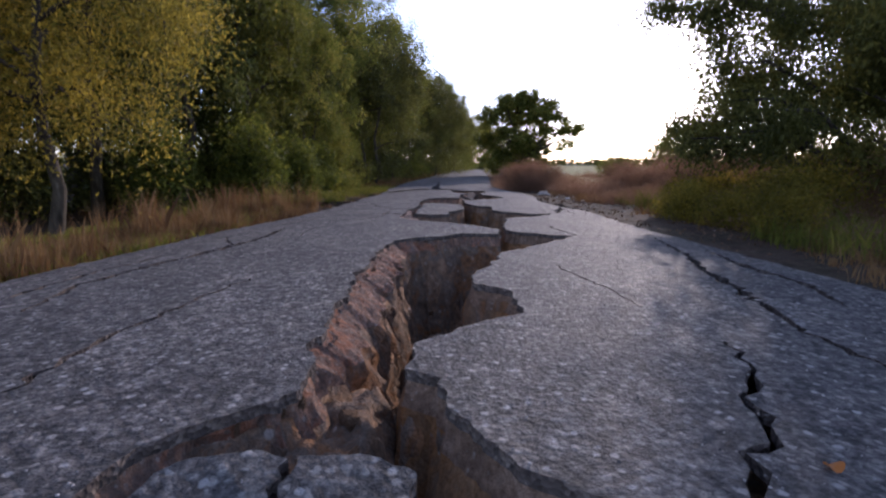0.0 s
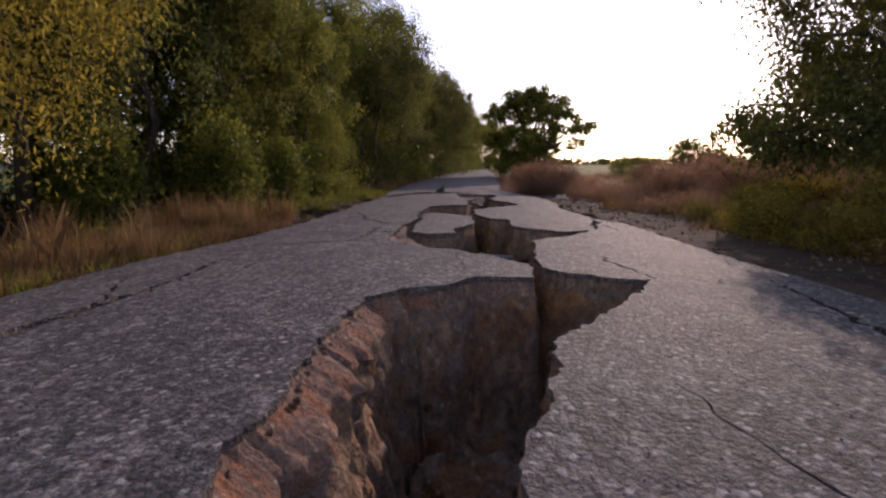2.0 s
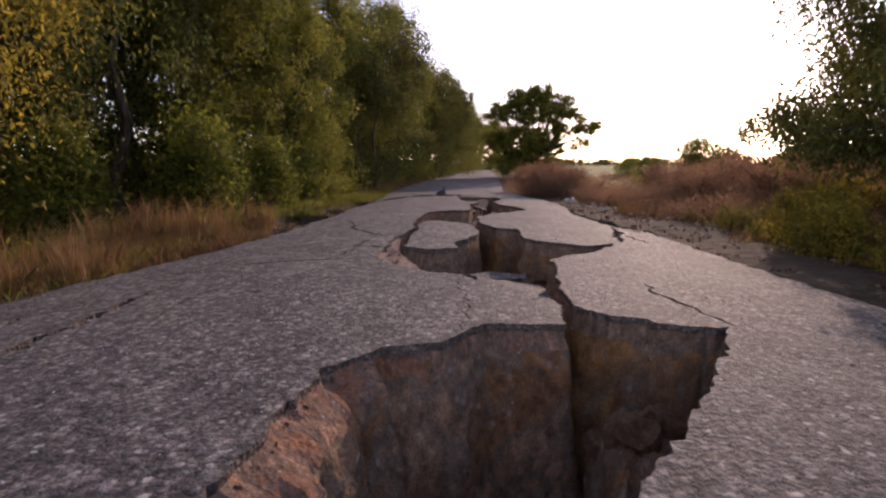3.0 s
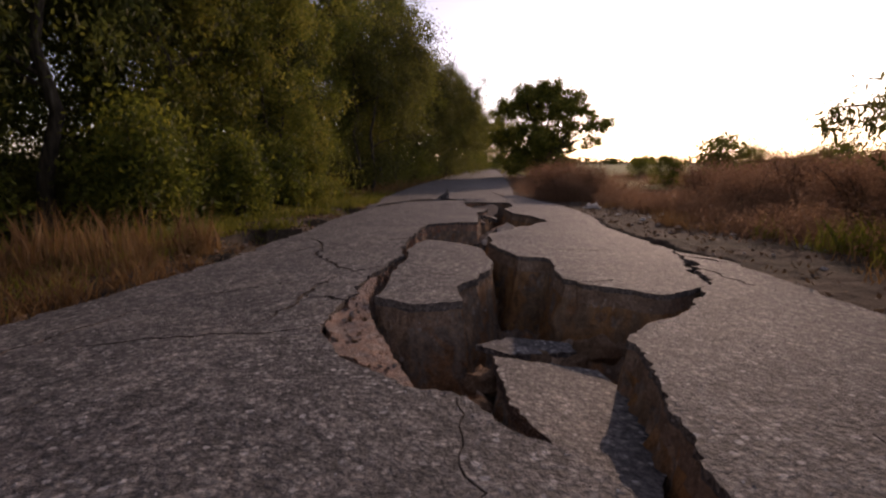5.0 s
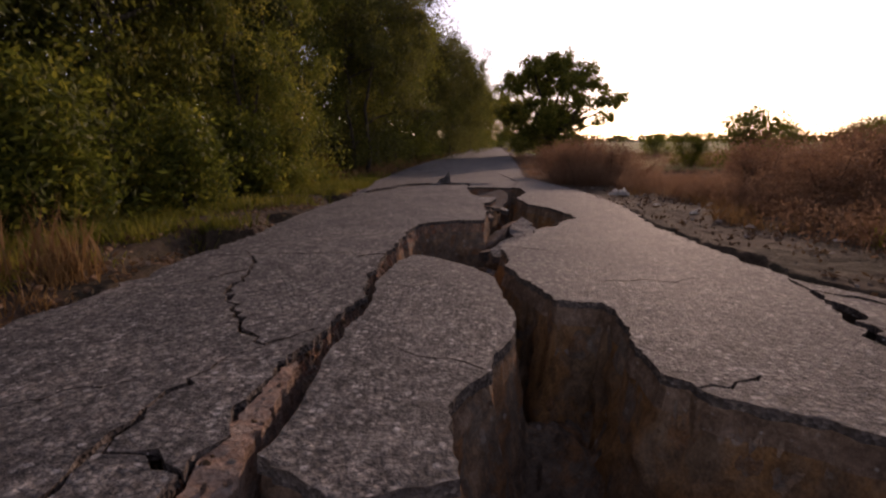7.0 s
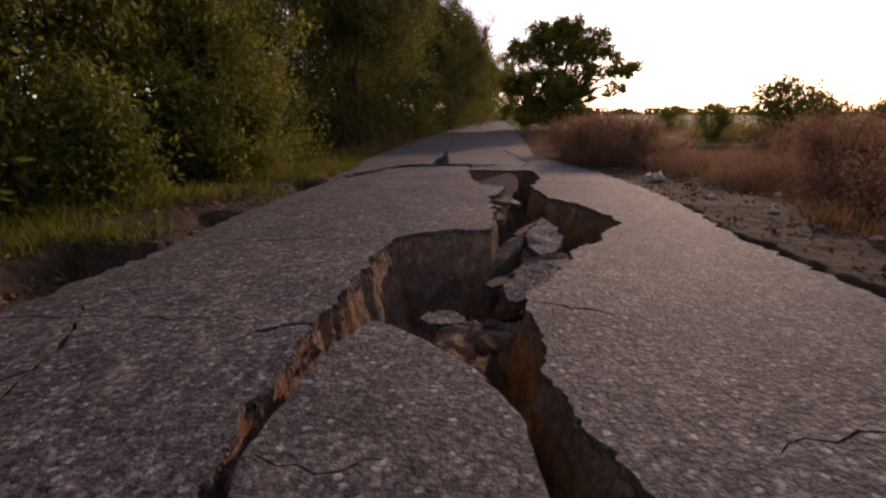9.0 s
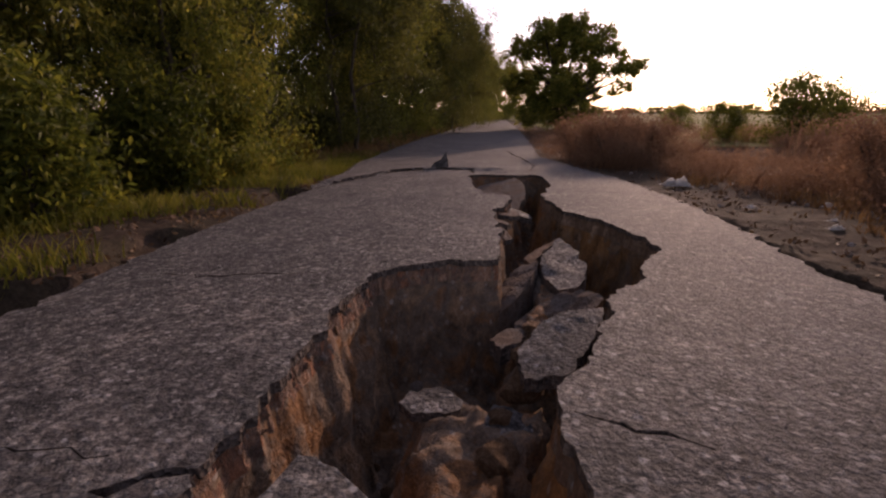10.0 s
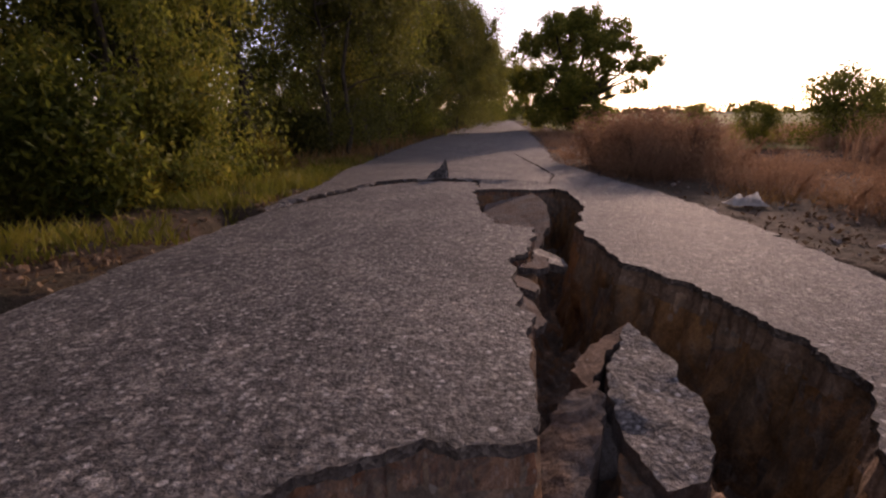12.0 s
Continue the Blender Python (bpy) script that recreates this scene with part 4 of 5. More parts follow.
# ---------------------------------------------------------------- trees
def tube(verts, faces, path, radii, sides=7):
    k = len(verts)
    for i, (p, r) in enumerate(zip(path, radii)):
        a, b = path[max(0, i - 1)], path[min(len(path) - 1, i + 1)]
        d = (Vector(b) - Vector(a)).normalized()
        u = d.orthogonal().normalized()
        v = d.cross(u)
        for s in range(sides):
            t = 2 * math.pi * s / sides
            verts.append(tuple(Vector(p) + u * (r * math.cos(t)) + v * (r * math.sin(t))))
    for i in range(len(path) - 1):
        for s in range(sides):
            a, b = k + i * sides + s, k + i * sides + (s + 1) % sides
            faces.append((a, b, b + sides, a + sides))


def leaf_cloud(centres, spread, count, length, width, droop, seed):
    """Leaves as bent blades of two faces each, hanging in sprays round the centres."""
    r = np.random.default_rng(seed)
    c = np.asarray(centres)
    size = r.uniform(0.6, 1.35, len(c))
    pick = r.integers(0, len(c), count)
    at = c[pick] + r.normal(0, 1, (count, 3)) * spread * size[pick][:, None]
    d = r.normal(0, 1, (count, 3))
    d[:, 2] -= droop
    d /= np.linalg.norm(d, axis=1)[:, None]
    side = np.cross(d, r.normal(0, 1, (count, 3)))
    side /= np.linalg.norm(side, axis=1)[:, None]
    L = length * r.uniform(0.6, 1.3, count)[:, None]
    W = width * r.uniform(0.6, 1.3, count)[:, None]
    nrm = np.cross(d, side)
    mid = at + d * L * 0.45 + nrm * L * 0.06
    v = np.stack([at, mid - side * W * 0.5, at + d * L, mid + side * W * 0.5], 1).reshape(-1, 3)
    f = np.arange(count * 4).reshape(-1, 4)
    return v, f.tolist()


def tree(seed, height, radius, clear, leaves, leaf=0.16, mat=None, droop=1.2, lean=(0.0, 0.0), clumps=130, stems=1, skirt=0.0, body="ovoid", loose=1.0, fringe=()):
    """A tree with its trunk, limbs and a loose crown of sprays; skirt lets low sprays hang to that height."""
    r = np.random.default_rng(seed)
    base = empty("tree")
    verts, faces, centres = [], [], []
    for s in range(stems):
        off = Vector((r.normal(0, 0.35), r.normal(0, 0.35), 0)) * (stems > 1)
        top = Vector((lean[0] + off.x * 2.5, lean[1] + off.y * 2.5, height * 0.86))
        path = [off + (top - off) * f + Vector((r.normal(0, 0.12), r.normal(0, 0.12), 0)) * (0 < f < 1) for f in np.linspace(0, 1, 9)]
        path[0].z = -0.5
        r0 = 0.0145 * height / stems ** 0.4
        tube(verts, faces, path, [r0 * (1.25 if i == 0 else 1) * (1 - 0.85 * i / 8) for i in range(9)], 8)
        for b in range(int(15 / stems) + 3):
            f = r.uniform(clear / height, 0.93)
            i = min(7, int(f * 8))
            start = path[i].lerp(path[i + 1], f * 8 - i)
            a = r.uniform(0, 2 * math.pi)
            rel = (f - clear / height) / (1 - clear / height)
            reach = radius * (0.55 + 0.6 * math.sin(math.pi * (0.18 + 0.72 * rel))) * r.uniform(0.55, 1.0) * (0.50 + 0.50 * min(1, 1.5 * rel) if body == "vase" else 1.0)
            end = start + Vector((math.cos(a) * reach, math.sin(a) * reach, r.uniform(0.1, 0.5) * reach))
            limb = [start.lerp(end, g) + Vector((0, 0, 0.25 * math.sin(math.pi * g) - 0.25 * g * g * droop)) + Vector(r.normal(0, 0.05, 3)) * (g > 0) for g in np.linspace(0, 1, 6)]
            tube(verts, faces, limb, [r0 * 0.4 * (1 - 0.85 * g) for g in np.linspace(0, 1, 6)], 5)
            centres += [tuple(limb[j]) for j in (2, 3, 4, 5)]
            for _ in range(3):
                j = r.integers(2, 6)
                tip = limb[j] + Vector(r.normal(0, 0.5, 3)) - Vector((0, 0, 0.35 * droop))
                tube(verts, faces, [limb[j], limb[j].lerp(tip, 0.5) + Vector((0, 0, 0.1)), tip], [r0 * 0.12, r0 * 0.08, r0 * 0.03], 4)
                centres.append(tuple(tip))
    for _ in range(clumps):
        h = r.uniform(0, 1)
        zz = clear + (height - clear) * h
        wide = radius * (math.sin(math.pi * (0.16 + 0.8 * h)) ** 0.7 if body == "ovoid" else (0.50 + 0.50 * min(1, 2.6 * h)) * math.sqrt(max(0.05, 1 - max(0, h - 0.7) / 0.32)))
        a = r.uniform(0, 2 * math.pi)
        q = wide * r.uniform(0.35, 1.0) ** 0.5
        centres.append((lean[0] * h + q * math.cos(a), lean[1] * h + q * math.sin(a), zz + r.normal(0, 0.2)))
    if skirt:
        for _ in range(clumps // 4):
            a = r.uniform(0, 2 * math.pi)
            q = radius * r.uniform(0.6, 1.0)
            centres.append((q * math.cos(a), q * math.sin(a), r.uniform(skirt, clear)))
    sprays = []
    for tip in fringe:
        tip = Vector(tip)
        foot = Vector((tip.x * 0.45, tip.y * 0.45, tip.z - 0.6))
        tube(verts, faces, [foot, foot.lerp(tip, 0.5) + Vector((0, 0, 0.35)), tip], [0.07, 0.045, 0.012], 5)
        sprays += [tuple(foot.lerp(tip, g) + Vector((0, 0, 0.12 - 0.3 * g))) for g in (0.6, 0.75, 0.88, 1.0)]
    mesh_ob("trunk", verts, faces, [BARK], base, smooth=True)
    v, f = leaf_cloud(centres, loose * np.array((0.36, 0.36, 0.42)) * (radius / 3.0) ** 0.4, leaves, leaf, leaf * 0.42, droop, seed + 50)
    if sprays:
        v2, f2 = leaf_cloud(sprays, np.array((0.20, 0.20, 0.24)), 260 * len(sprays), leaf, leaf * 0.36, droop, seed + 51)
        f = f + [tuple(i + len(v) for i in q) for q in f2]
        v = np.concatenate([v, v2])
    mesh_ob("crown", v, f, [mat or LEAF_OLIVE], base)
    return base


row_kinds = [
    tree(101, 10.5, 3.2, 1.8, 40000, 0.15, LEAF_OLIVE, 1.2, (0.4, 0), 85, 2, 0.6, loose=0.72),
    tree(102, 12.0, 2.8, 2.4, 36000, 0.15, LEAF_OLIVE, 1.2, (-0.3, 0.4), 80, 1, loose=0.72),
    tree(103, 9.0, 3.3, 1.2, 40000, 0.155, LEAF_DARK, 1.0, (0.2, -0.3), 85, 2, 0.3, loose=0.75),
    tree(104, 11.0, 3.0, 2.8, 42000, 0.16, LEAF_DEEP, 1.2, (0.5, 0.2), 80, 1, loose=0.9),
]
LABELS = ["tall olive-green roadside tree with drooping foliage", "slender olive-green roadside tree with hanging sprays", "dense dark-green roadside tree with low branches",
          "dark roadside tree with a bare lower trunk"]
for ob, label in zip(row_kinds, LABELS):
    tagged(ob, label, "tree", "trees along the road")


def stand(ob, x, y, turn, scale=1.0, first=False):
    z = float(ground_z(x, y)) - 0.05
    if first:
        ob.location, ob.rotation_euler, ob.scale = (x, y, z), (0, 0, turn), (scale,) * 3
        return ob
    c = copy_thing(ob, pose(x, y, z, 0, 0, math.degrees(turn)))
    c.scale = (scale,) * 3
    return c


# kind, x, y, scale: the row along the left verge, nearest first
ROW = [(3, -9.2, 13.0, 1.0), (3, -8.8, 16.5, 1.1), (1, -8.4, 20.0, 1.05), (0, -7.0, 24.0, 0.82), (3, -8.9, 27.5, 0.95), (1, -7.6, 31.5, 1.14), (2, -6.1, 36.0, 1.15),
       (1, -5.6, 40.5, 1.2), (0, -5.4, 45.5, 1.1), (2, -5.0, 51.0, 1.2), (3, -3.8, 57.0, 0.98), (2, -2.6, 62.0, 1.2), (3, -1.9, 69.0, 1.1),
       (2, -0.9, 77.0, 1.15), (0, 0.0, 87.0, 1.05), (2, 0.6, 97.0, 1.1), (0, 2.2, 108.0, 1.0), (0, 6.0, 123.0, 1.2), (2, 9.0, 127.0, 1.3)]
ROW += [(2, -11.5, 22.0, 1.1), (3, -11.0, 28.0, 1.05), (2, -11.2, 34.0, 1.2), (0, -10.5, 42.0, 1.1), (3, -17.0, 17.0, 0.9), (1, -17.5, 23.0, 0.95),
       (2, -14.0, 12.0, 1.2), (2, -13.5, 25.5, 1.25), (3, -14.5, 19.5, 1.25), (0, -9.0, 50.0, 1.1), (2, -8.0, 60.0, 1.2), (1, -6.0, 74.0, 1.1)]
rng = np.random.default_rng(31)
placed = set()
for k, x, y, size in ROW:
    stand(row_kinds[k], x, y, rng.uniform(0, 6.28), size, k not in placed)
    placed.add(k)

yellow = tagged(tree(120, 8.5, 3.3, 2.7, 62000, 0.095, LEAF_YELLOW, 1.3, (0.4, 0), 60, 1, loose=0.85), "yellowing autumn tree beside the road with drooping branches", "tree", "trees along the road")
stand(yellow, -7.3, 9.0, 0.4, 1.0, True)
stand(yellow, -9.6, 5.6, 2.4, 0.95)
right_tree = tagged(tree(121, 9.0, 4.3, 1.5, 130000, 0.13, LEAF_DARK, 1.4, (-0.2, 0), 150, 2, loose=0.85,
                         fringe=[(-5.2, -0.7, 1.8), (-5.7, 0.4, 5.0), (-5.3, 1.3, 5.2), (-3.7, 3.8, 2.3), (-5.2, 0.6, 5.9), (-4.8, -0.1, 2.2), (-4.8, 0.9, 2.4), (-4.5, -1.6, 1.9),
                                 (-4.3, 0.3, 2.9), (-4.4, -0.9, 2.6), (-4.0, -1.9, 2.3), (-4.2, 1.5, 2.0), (-4.4, 0.0, 3.5)]),
                    "large dark spreading tree with drooping outer branches", "tree", "trees on the other verge")
stand(right_tree, 10.3, 12.2, 0.0, 1.0, True)
stand(row_kinds[2], 15.2, 15.5, 2.5, 1.15)


def lobed_tree(seed, height, lobes, leaves, leaf, mat):
    """A broad tree whose crown is parted into lobes (across, up, radius, density), each on a limb of its own."""
    r = np.random.default_rng(seed)
    base = empty("tree")
    verts, faces, centres = [], [], []
    fork = Vector((0.1, 0, height * 0.24))
    tube(verts, faces, [Vector((0, 0, -0.5)), Vector((0.1, 0.1, height * 0.1)), fork], [0.36, 0.3, 0.26], 9)
    for lx, lz, lr, dense in lobes:
        mid = Vector((lx, r.uniform(-1.6, 1.6), lz))
        path = [fork.lerp(mid, g) + Vector((0, 0, -0.25 * math.sin(math.pi * g))) + Vector(r.normal(0, 0.08, 3)) * (g > 0) for g in np.linspace(0, 1, 6)]
        tube(verts, faces, path, [0.16 * (1 - 0.85 * g) + 0.012 for g in np.linspace(0, 1, 6)], 6)
        for _ in range(int(34 * dense * lr ** 1.6)):
            d = Vector(r.normal(0, 1, 3)).normalized() * lr * r.uniform(0.25, 1.0) ** 0.5
            tip = mid + Vector((d.x, d.y * 1.1, d.z * 0.85))
            if r.uniform() < 0.35:
                tube(verts, faces, [mid, mid.lerp(tip, 0.6) + Vector((0, 0, 0.1)), tip], [0.035, 0.02, 0.008], 4)
            centres.append(tuple(tip))
    mesh_ob("trunk", verts, faces, [BARK], base, smooth=True)
    v, f = leaf_cloud(centres, np.array((0.26, 0.26, 0.22)), leaves, leaf, leaf * 0.5, 0.4, seed + 3)
    mesh_ob("crown", v, f, [mat], base)
    return base


LOBES = [(-0.4, 7.5, 2.5, 1.0), (-1.5, 4.0, 2.3, 0.9), (-3.7, 7.0, 1.4, 0.8), (-3.9, 4.2, 1.6, 0.8), (0.5, 9.0, 1.3, 0.8), (3.0, 7.9, 1.4, 0.5), (4.0, 7.0, 0.9, 0.45), (5.6, 5.6, 1.1, 0.5),
         (6.6, 5.7, 0.5, 0.6), (4.8, 3.7, 1.0, 0.4), (2.4, 3.3, 1.2, 0.5), (0.6, 4.0, 2.0, 0.9), (1.5, 6.6, 1.7, 0.8), (-2.2, 8.4, 1.1, 0.8), (-3.0, 1.8, 1.5, 0.7), (-0.6, 1.7, 1.6, 0.8), (1.6, 1.6, 1.3, 0.7), (4.4, 5.6, 0.9, 0.45), (2.8, 5.0, 1.1, 0.5)]
far_tree = tagged(lobed_tree(122, 9.9, LOBES, 52000, 0.26, LEAF_OLIVE), "broad spreading tree with a parted crown beside the far road", "tree")
stand(far_tree, 8.0, 60.0, 0.0, 1.0, True)


# ---------------------------------------------------------------- grass, brush and bushes
def blades(points, height, lean, width, seed):
    """Single bent blades standing at the points."""
    r = np.random.default_rng(seed)
    p = np.asarray(points, float)
    k = len(p)
    h = np.broadcast_to(height, k) * r.uniform(0.5, 1.25, k)
    a = r.uniform(0, 2 * math.pi, k)
    out = np.stack([np.cos(a), np.sin(a), np.zeros(k)], 1)
    b = r.uniform(0, 2 * math.pi, k)
    side = np.stack([np.cos(b), np.sin(b), np.zeros(k)], 1) * (width * r.uniform(0.6, 1.4, k))[:, None] * 0.5
    up = np.array((0, 0, 1.0))
    bend = (lean * h * r.uniform(0.2, 1.2, k))[:, None]
    m = p + up * (h * 0.55)[:, None] + out * bend * 0.3
    t = p + up * h[:, None] + out * bend
    v = np.stack([p - side, p + side, m + side * 0.8, t, m - side * 0.8], 1).reshape(-1, 3)
    base = np.arange(k)[:, None] * 5
    return v, (base + np.array([[0, 1, 2, 3, 4]])).tolist()


def off_road(p, gap):
    left = np.interp(p[:, 1], [y for _, y in EDGE_L], [x for x, _ in EDGE_L])
    right = np.interp(p[:, 1], [y for _, y in EDGE_R[::-1]], [x for x, _ in EDGE_R[::-1]])
    return (p[:, 0] < left - gap) | (p[:, 0] > right + gap)


def tufts(n_tufts, per, x0, x1, y0, y1, radius, seed, gap=0.06, keep=None):
    r = np.random.default_rng(seed)
    c = np.stack([r.uniform(x0, x1, n_tufts), r.uniform(y0, y1, n_tufts)], 1)
    c = c[off_road(c, gap)]
    if keep is not None:
        c = c[keep(*c.T)]
    size = r.uniform(0.5, 1.3, len(c))
    i = np.repeat(np.arange(len(c)), per)
    q = c[i] + r.normal(0, radius, (len(i), 2)) * size[i][:, None]
    ok = off_road(q, gap * 0.5)
    q, i = q[ok], i[ok]
    z = ground_z(*q.T) - 0.04
    return np.stack([*q.T, z], 1), size[i]


def grass(name, label, mat, heights, lean, width, seed, *spec, **more):
    p, size = tufts(*spec, **more)
    v, f = blades(p, heights * size, lean, width, seed)
    return tagged(mesh_ob(name, v, f, [mat]), label, "grass", kind="stuff")


patchy = lambda f, at: (lambda x, y: np.array([noise.noise((a * f, b * f, at)) > -0.1 for a, b in zip(x, y)]))
dirt = lambda x, y: ~((y > 11.0) & (y < 23.4) & (x > edge_x(y, "left") - np.interp(y, [11, 13.5, 15.7, 15.9, 17, 20, 23], [0.2, 0.6, 1.2, 0.4, 0.7, 0.75, 0.35]) + 0.12 * np.sin(y * 2.3)))
grass("dry_verge_grass", "dry brown grass along the road edge", GRASS_DRY, 0.22, 0.7, 0.010, 1, 1100, 22, -6.0, -2.9, 2.5, 13.5, 0.10, 201, keep=dirt)
grass("tall_dry_weeds", "tall reddish dry weeds at the road edge", GRASS_DRY, 0.6, 0.4, 0.010, 2, 130, 40, -6.0, -3.6, 4.0, 14.0, 0.12, 202, keep=patchy(0.5, 4.0))
grass("green_verge_grass", "green and yellow grass under the trees", GRASS_GREEN, 0.26, 0.6, 0.014, 3, 1900, 22, -8.0, -3.2, 12.0, 32.0, 0.12, 203, keep=lambda x, y: dirt(x, y) & patchy(0.4, 9.0)(x, y))
grass("short_verge_grass", "short yellow-green grass on the verge", GRASS_GREEN, 0.15, 0.7, 0.012, 4, 2300, 18, -7.5, -3.9, -1.0, 14.0, 0.12, 204, keep=dirt)
grass("far_verge_grass", "dry grass along the far road", GRASS_DRY, 0.4, 0.6, 0.03, 5, 500, 18, -6.5, -1.0, 28.0, 75.0, 0.25, 205)
grass("shoulder_grass", "sparse dry grass on the gravel shoulder", GRASS_DRY, 0.22, 0.7, 0.010, 6, 700, 20, 3.6, 7.5, 2.0, 24.0, 0.09, 206, keep=lambda x, y: x > 4.5 + 0.5 * np.sin(y))
grass("yellow_rough_grass", "yellow-green rough grass beside the shoulder", GRASS_GREEN, 0.40, 0.6, 0.014, 7, 500, 26, 4.8, 9.5, 5.5, 15.0, 0.14, 207, keep=patchy(0.6, 6.0))


def brush_height(x, y):
    """How tall the dry brush grows: low at the shoulder, taller farther out; a track and the open field part it."""
    near = np.where(y > 25.6, 2.9, 4.9) + 0.4 * np.sin(y * 0.7)
    h = np.clip((x - near) / np.where(y > 25.6, 0.8, 3.2), 0, 1)
    tall = 0.5 + 0.85 * h + 0.45 * np.clip((x - 7.5) / 3, 0, 1)
    tall = np.where((y > 23.0) & (y < 36) & (x > 5.9 + 0.3 * np.sin(y)) & (x < 9.2 + 0.25 * (y - 24)), 0.28, tall)
    tall = np.where(y > 32, np.where(x > 14, 0.9, 0.3), tall)
    return np.where(x > near, tall, 0.0) * np.clip((y - 7) / 4, 0.3, 1)


def dry_brush(name, count, per, x0, x1, y0, y1, width, leafy, seed, mat, label):
    """A thicket of thin leafless stalks with ragged tops."""
    r = np.random.default_rng(seed)
    c = np.stack([r.uniform(x0, x1, count), r.uniform(y0, y1, count)], 1)
    c = c[off_road(c, 0.25)]
    h = brush_height(*c.T) * np.array([0.75 + 0.5 * noise.noise((a * 0.35, b * 0.35, 7.7)) + 0.25 * noise.noise((a * 1.3, b * 1.3, 2.2)) for a, b in c])
    c, h = c[h > 0.15], h[h > 0.15]
    i = np.repeat(np.arange(len(c)), per)
    q = c[i] + r.normal(0, 0.20, (len(i), 2))
    base = np.stack([*q.T, ground_z(*q.T) - 0.05], 1)
    v, f = blades(base, h[i] * 0.85, 0.6, width * 0.8, seed + 1)
    k = len(c) * leafy
    j = r.integers(0, len(c), k)
    cen = np.stack([*(c[j] + r.normal(0, 0.26, (k, 2))).T, ground_z(*c[j].T) + h[j] * r.uniform(0.15, 1.0, k)], 1)
    v2, f2 = leaf_cloud(cen, np.array((0.08, 0.08, 0.10)), k * 2, 0.065 * (width / 0.010) ** 0.6, 0.018 * (width / 0.010) ** 0.6, -0.3, seed + 2)
    off = len(v)
    return tagged(mesh_ob(name, np.concatenate([v, v2]), f + [tuple(a + off for a in q) for q in f2], [mat]), label, "dry brush", kind="stuff")


BRUSH = mat_leaf("dry_brush_stalks", (0.14, 0.076, 0.048), (0.25, 0.14, 0.084), (0.38, 0.24, 0.145), 0.58)
dry_brush("dry_brush", 2300, 16, 3.0, 20.0, 7.0, 30.0, 0.010, 66, 301, BRUSH, "thicket of dry reddish-brown brush beside the road")
dry_brush("far_dry_brush", 1500, 18, 2.4, 32.0, 27.0, 62.0, 0.026, 20, 302, BRUSH, "thicket of dry reddish-brown brush farther along")


def bush(seed, w, h, leaves, leaf, mat, loose=1.0):
    """A low bush: several stems and a ragged crown down to the ground."""
    r = np.random.default_rng(seed)
    base = empty("bush")
    verts, faces, cen = [], [], []
    for _ in range(9):
        a, q = r.uniform(0, 6.28), r.uniform(0.2, 0.9) * w * 0.5
        tip = Vector((q * math.cos(a), q * math.sin(a), h * r.uniform(0.6, 0.98)))
        path = [Vector((0.1 * math.cos(a), 0.1 * math.sin(a), -0.2)).lerp(tip, g) + Vector((0, 0, 0.2 * h * math.sin(math.pi * g))) for g in np.linspace(0, 1, 5)]
        tube(verts, faces, path, [0.03 * (1 - 0.8 * g) for g in np.linspace(0, 1, 5)], 5)
        cen += [tuple(p) for p in path[1:]]
    for _ in range(60):
        a, u = r.uniform(0, 6.28), r.uniform(0, 1)
        q = w * 0.5 * math.sqrt(max(0.05, 1 - u ** 2.2)) * r.uniform(0.5, 1.0)
        cen.append((q * math.cos(a), q * math.sin(a), h * u * r.uniform(0.85, 1.0) + 0.05))
    mesh_ob("stem", verts, faces, [BARK], base, smooth=True)
    v, f = leaf_cloud(cen, np.array((0.12, 0.12, 0.12)) * loose * w / 1.6, leaves, leaf, leaf * 0.4, 0.2, seed + 9)
    mesh_ob("foliage", v, f, [mat], base)
    return base


round_bush = tagged(bush(401, 3.6, 2.9, 9000, 0.15, LEAF_OLIVE), "rounded dark bush in dry brush", "bush", "bushes in the brush")
stand(round_bush, 16.3, 40.0, 0.0, 1.18, True)
for x, y, size in ((19.2, 41.5, 0.95), (13.6, 41.5, 0.75), (23.0, 41.0, 0.9), (28.0, 46.0, 1.1), (18.0, 60.0, 0.8), (21.5, 34.0, 0.8), (25.0, 36.0, 0.9)):
    stand(round_bush, x, y, x, size)
russet_bush = tagged(bush(404, 2.6, 1.5, 9000, 0.075, BRUSH), "reddish-brown half-bare shrub beside the dirt track", "bush", "shrubs beside the track")
stand(russet_bush, 3.9, 27.3, 0.0, 1.0, True)
for x, y, size in ((5.1, 27.8, 0.95), (4.6, 29.5, 1.05), (3.5, 30.4, 0.9), (7.0, 21.4, 0.95), (8.6, 20.2, 1.1), (6.6, 18.6, 0.85), (8.0, 16.8, 1.0), (9.8, 22.4, 1.15), (10.6, 18.2, 1.2), (12.4, 21.0, 1.25), (14.6, 24.0, 1.3), (7.6, 14.6, 0.8)):
    stand(russet_bush, x, y, x * 1.7, size)
low_bush = tagged(bush(402, 1.7, 1.05, 4500, 0.09, LEAF_YELLOW), "low yellow-green bush on the verge", "bush", "low bushes on the verges")
stand(low_bush, 6.2, 9.8, 0.0, 1.0, True)
for x, y, size in ((7.4, 10.6, 1.1), (4.95, 9.3, 0.62), (4.75, 10.6, 0.7), (5.3, 8.3, 0.7), (5.2, 11.6, 0.75), (5.7, 12.0, 0.8), (8.4, 8.6, 1.2), (6.9, 12.9, 0.9), (-5.9, 22.6, 1.0), (-6.3, 25.2, 1.15), (-5.6, 28.0, 0.9)):
    stand(low_bush, x, y, x * 2, size)
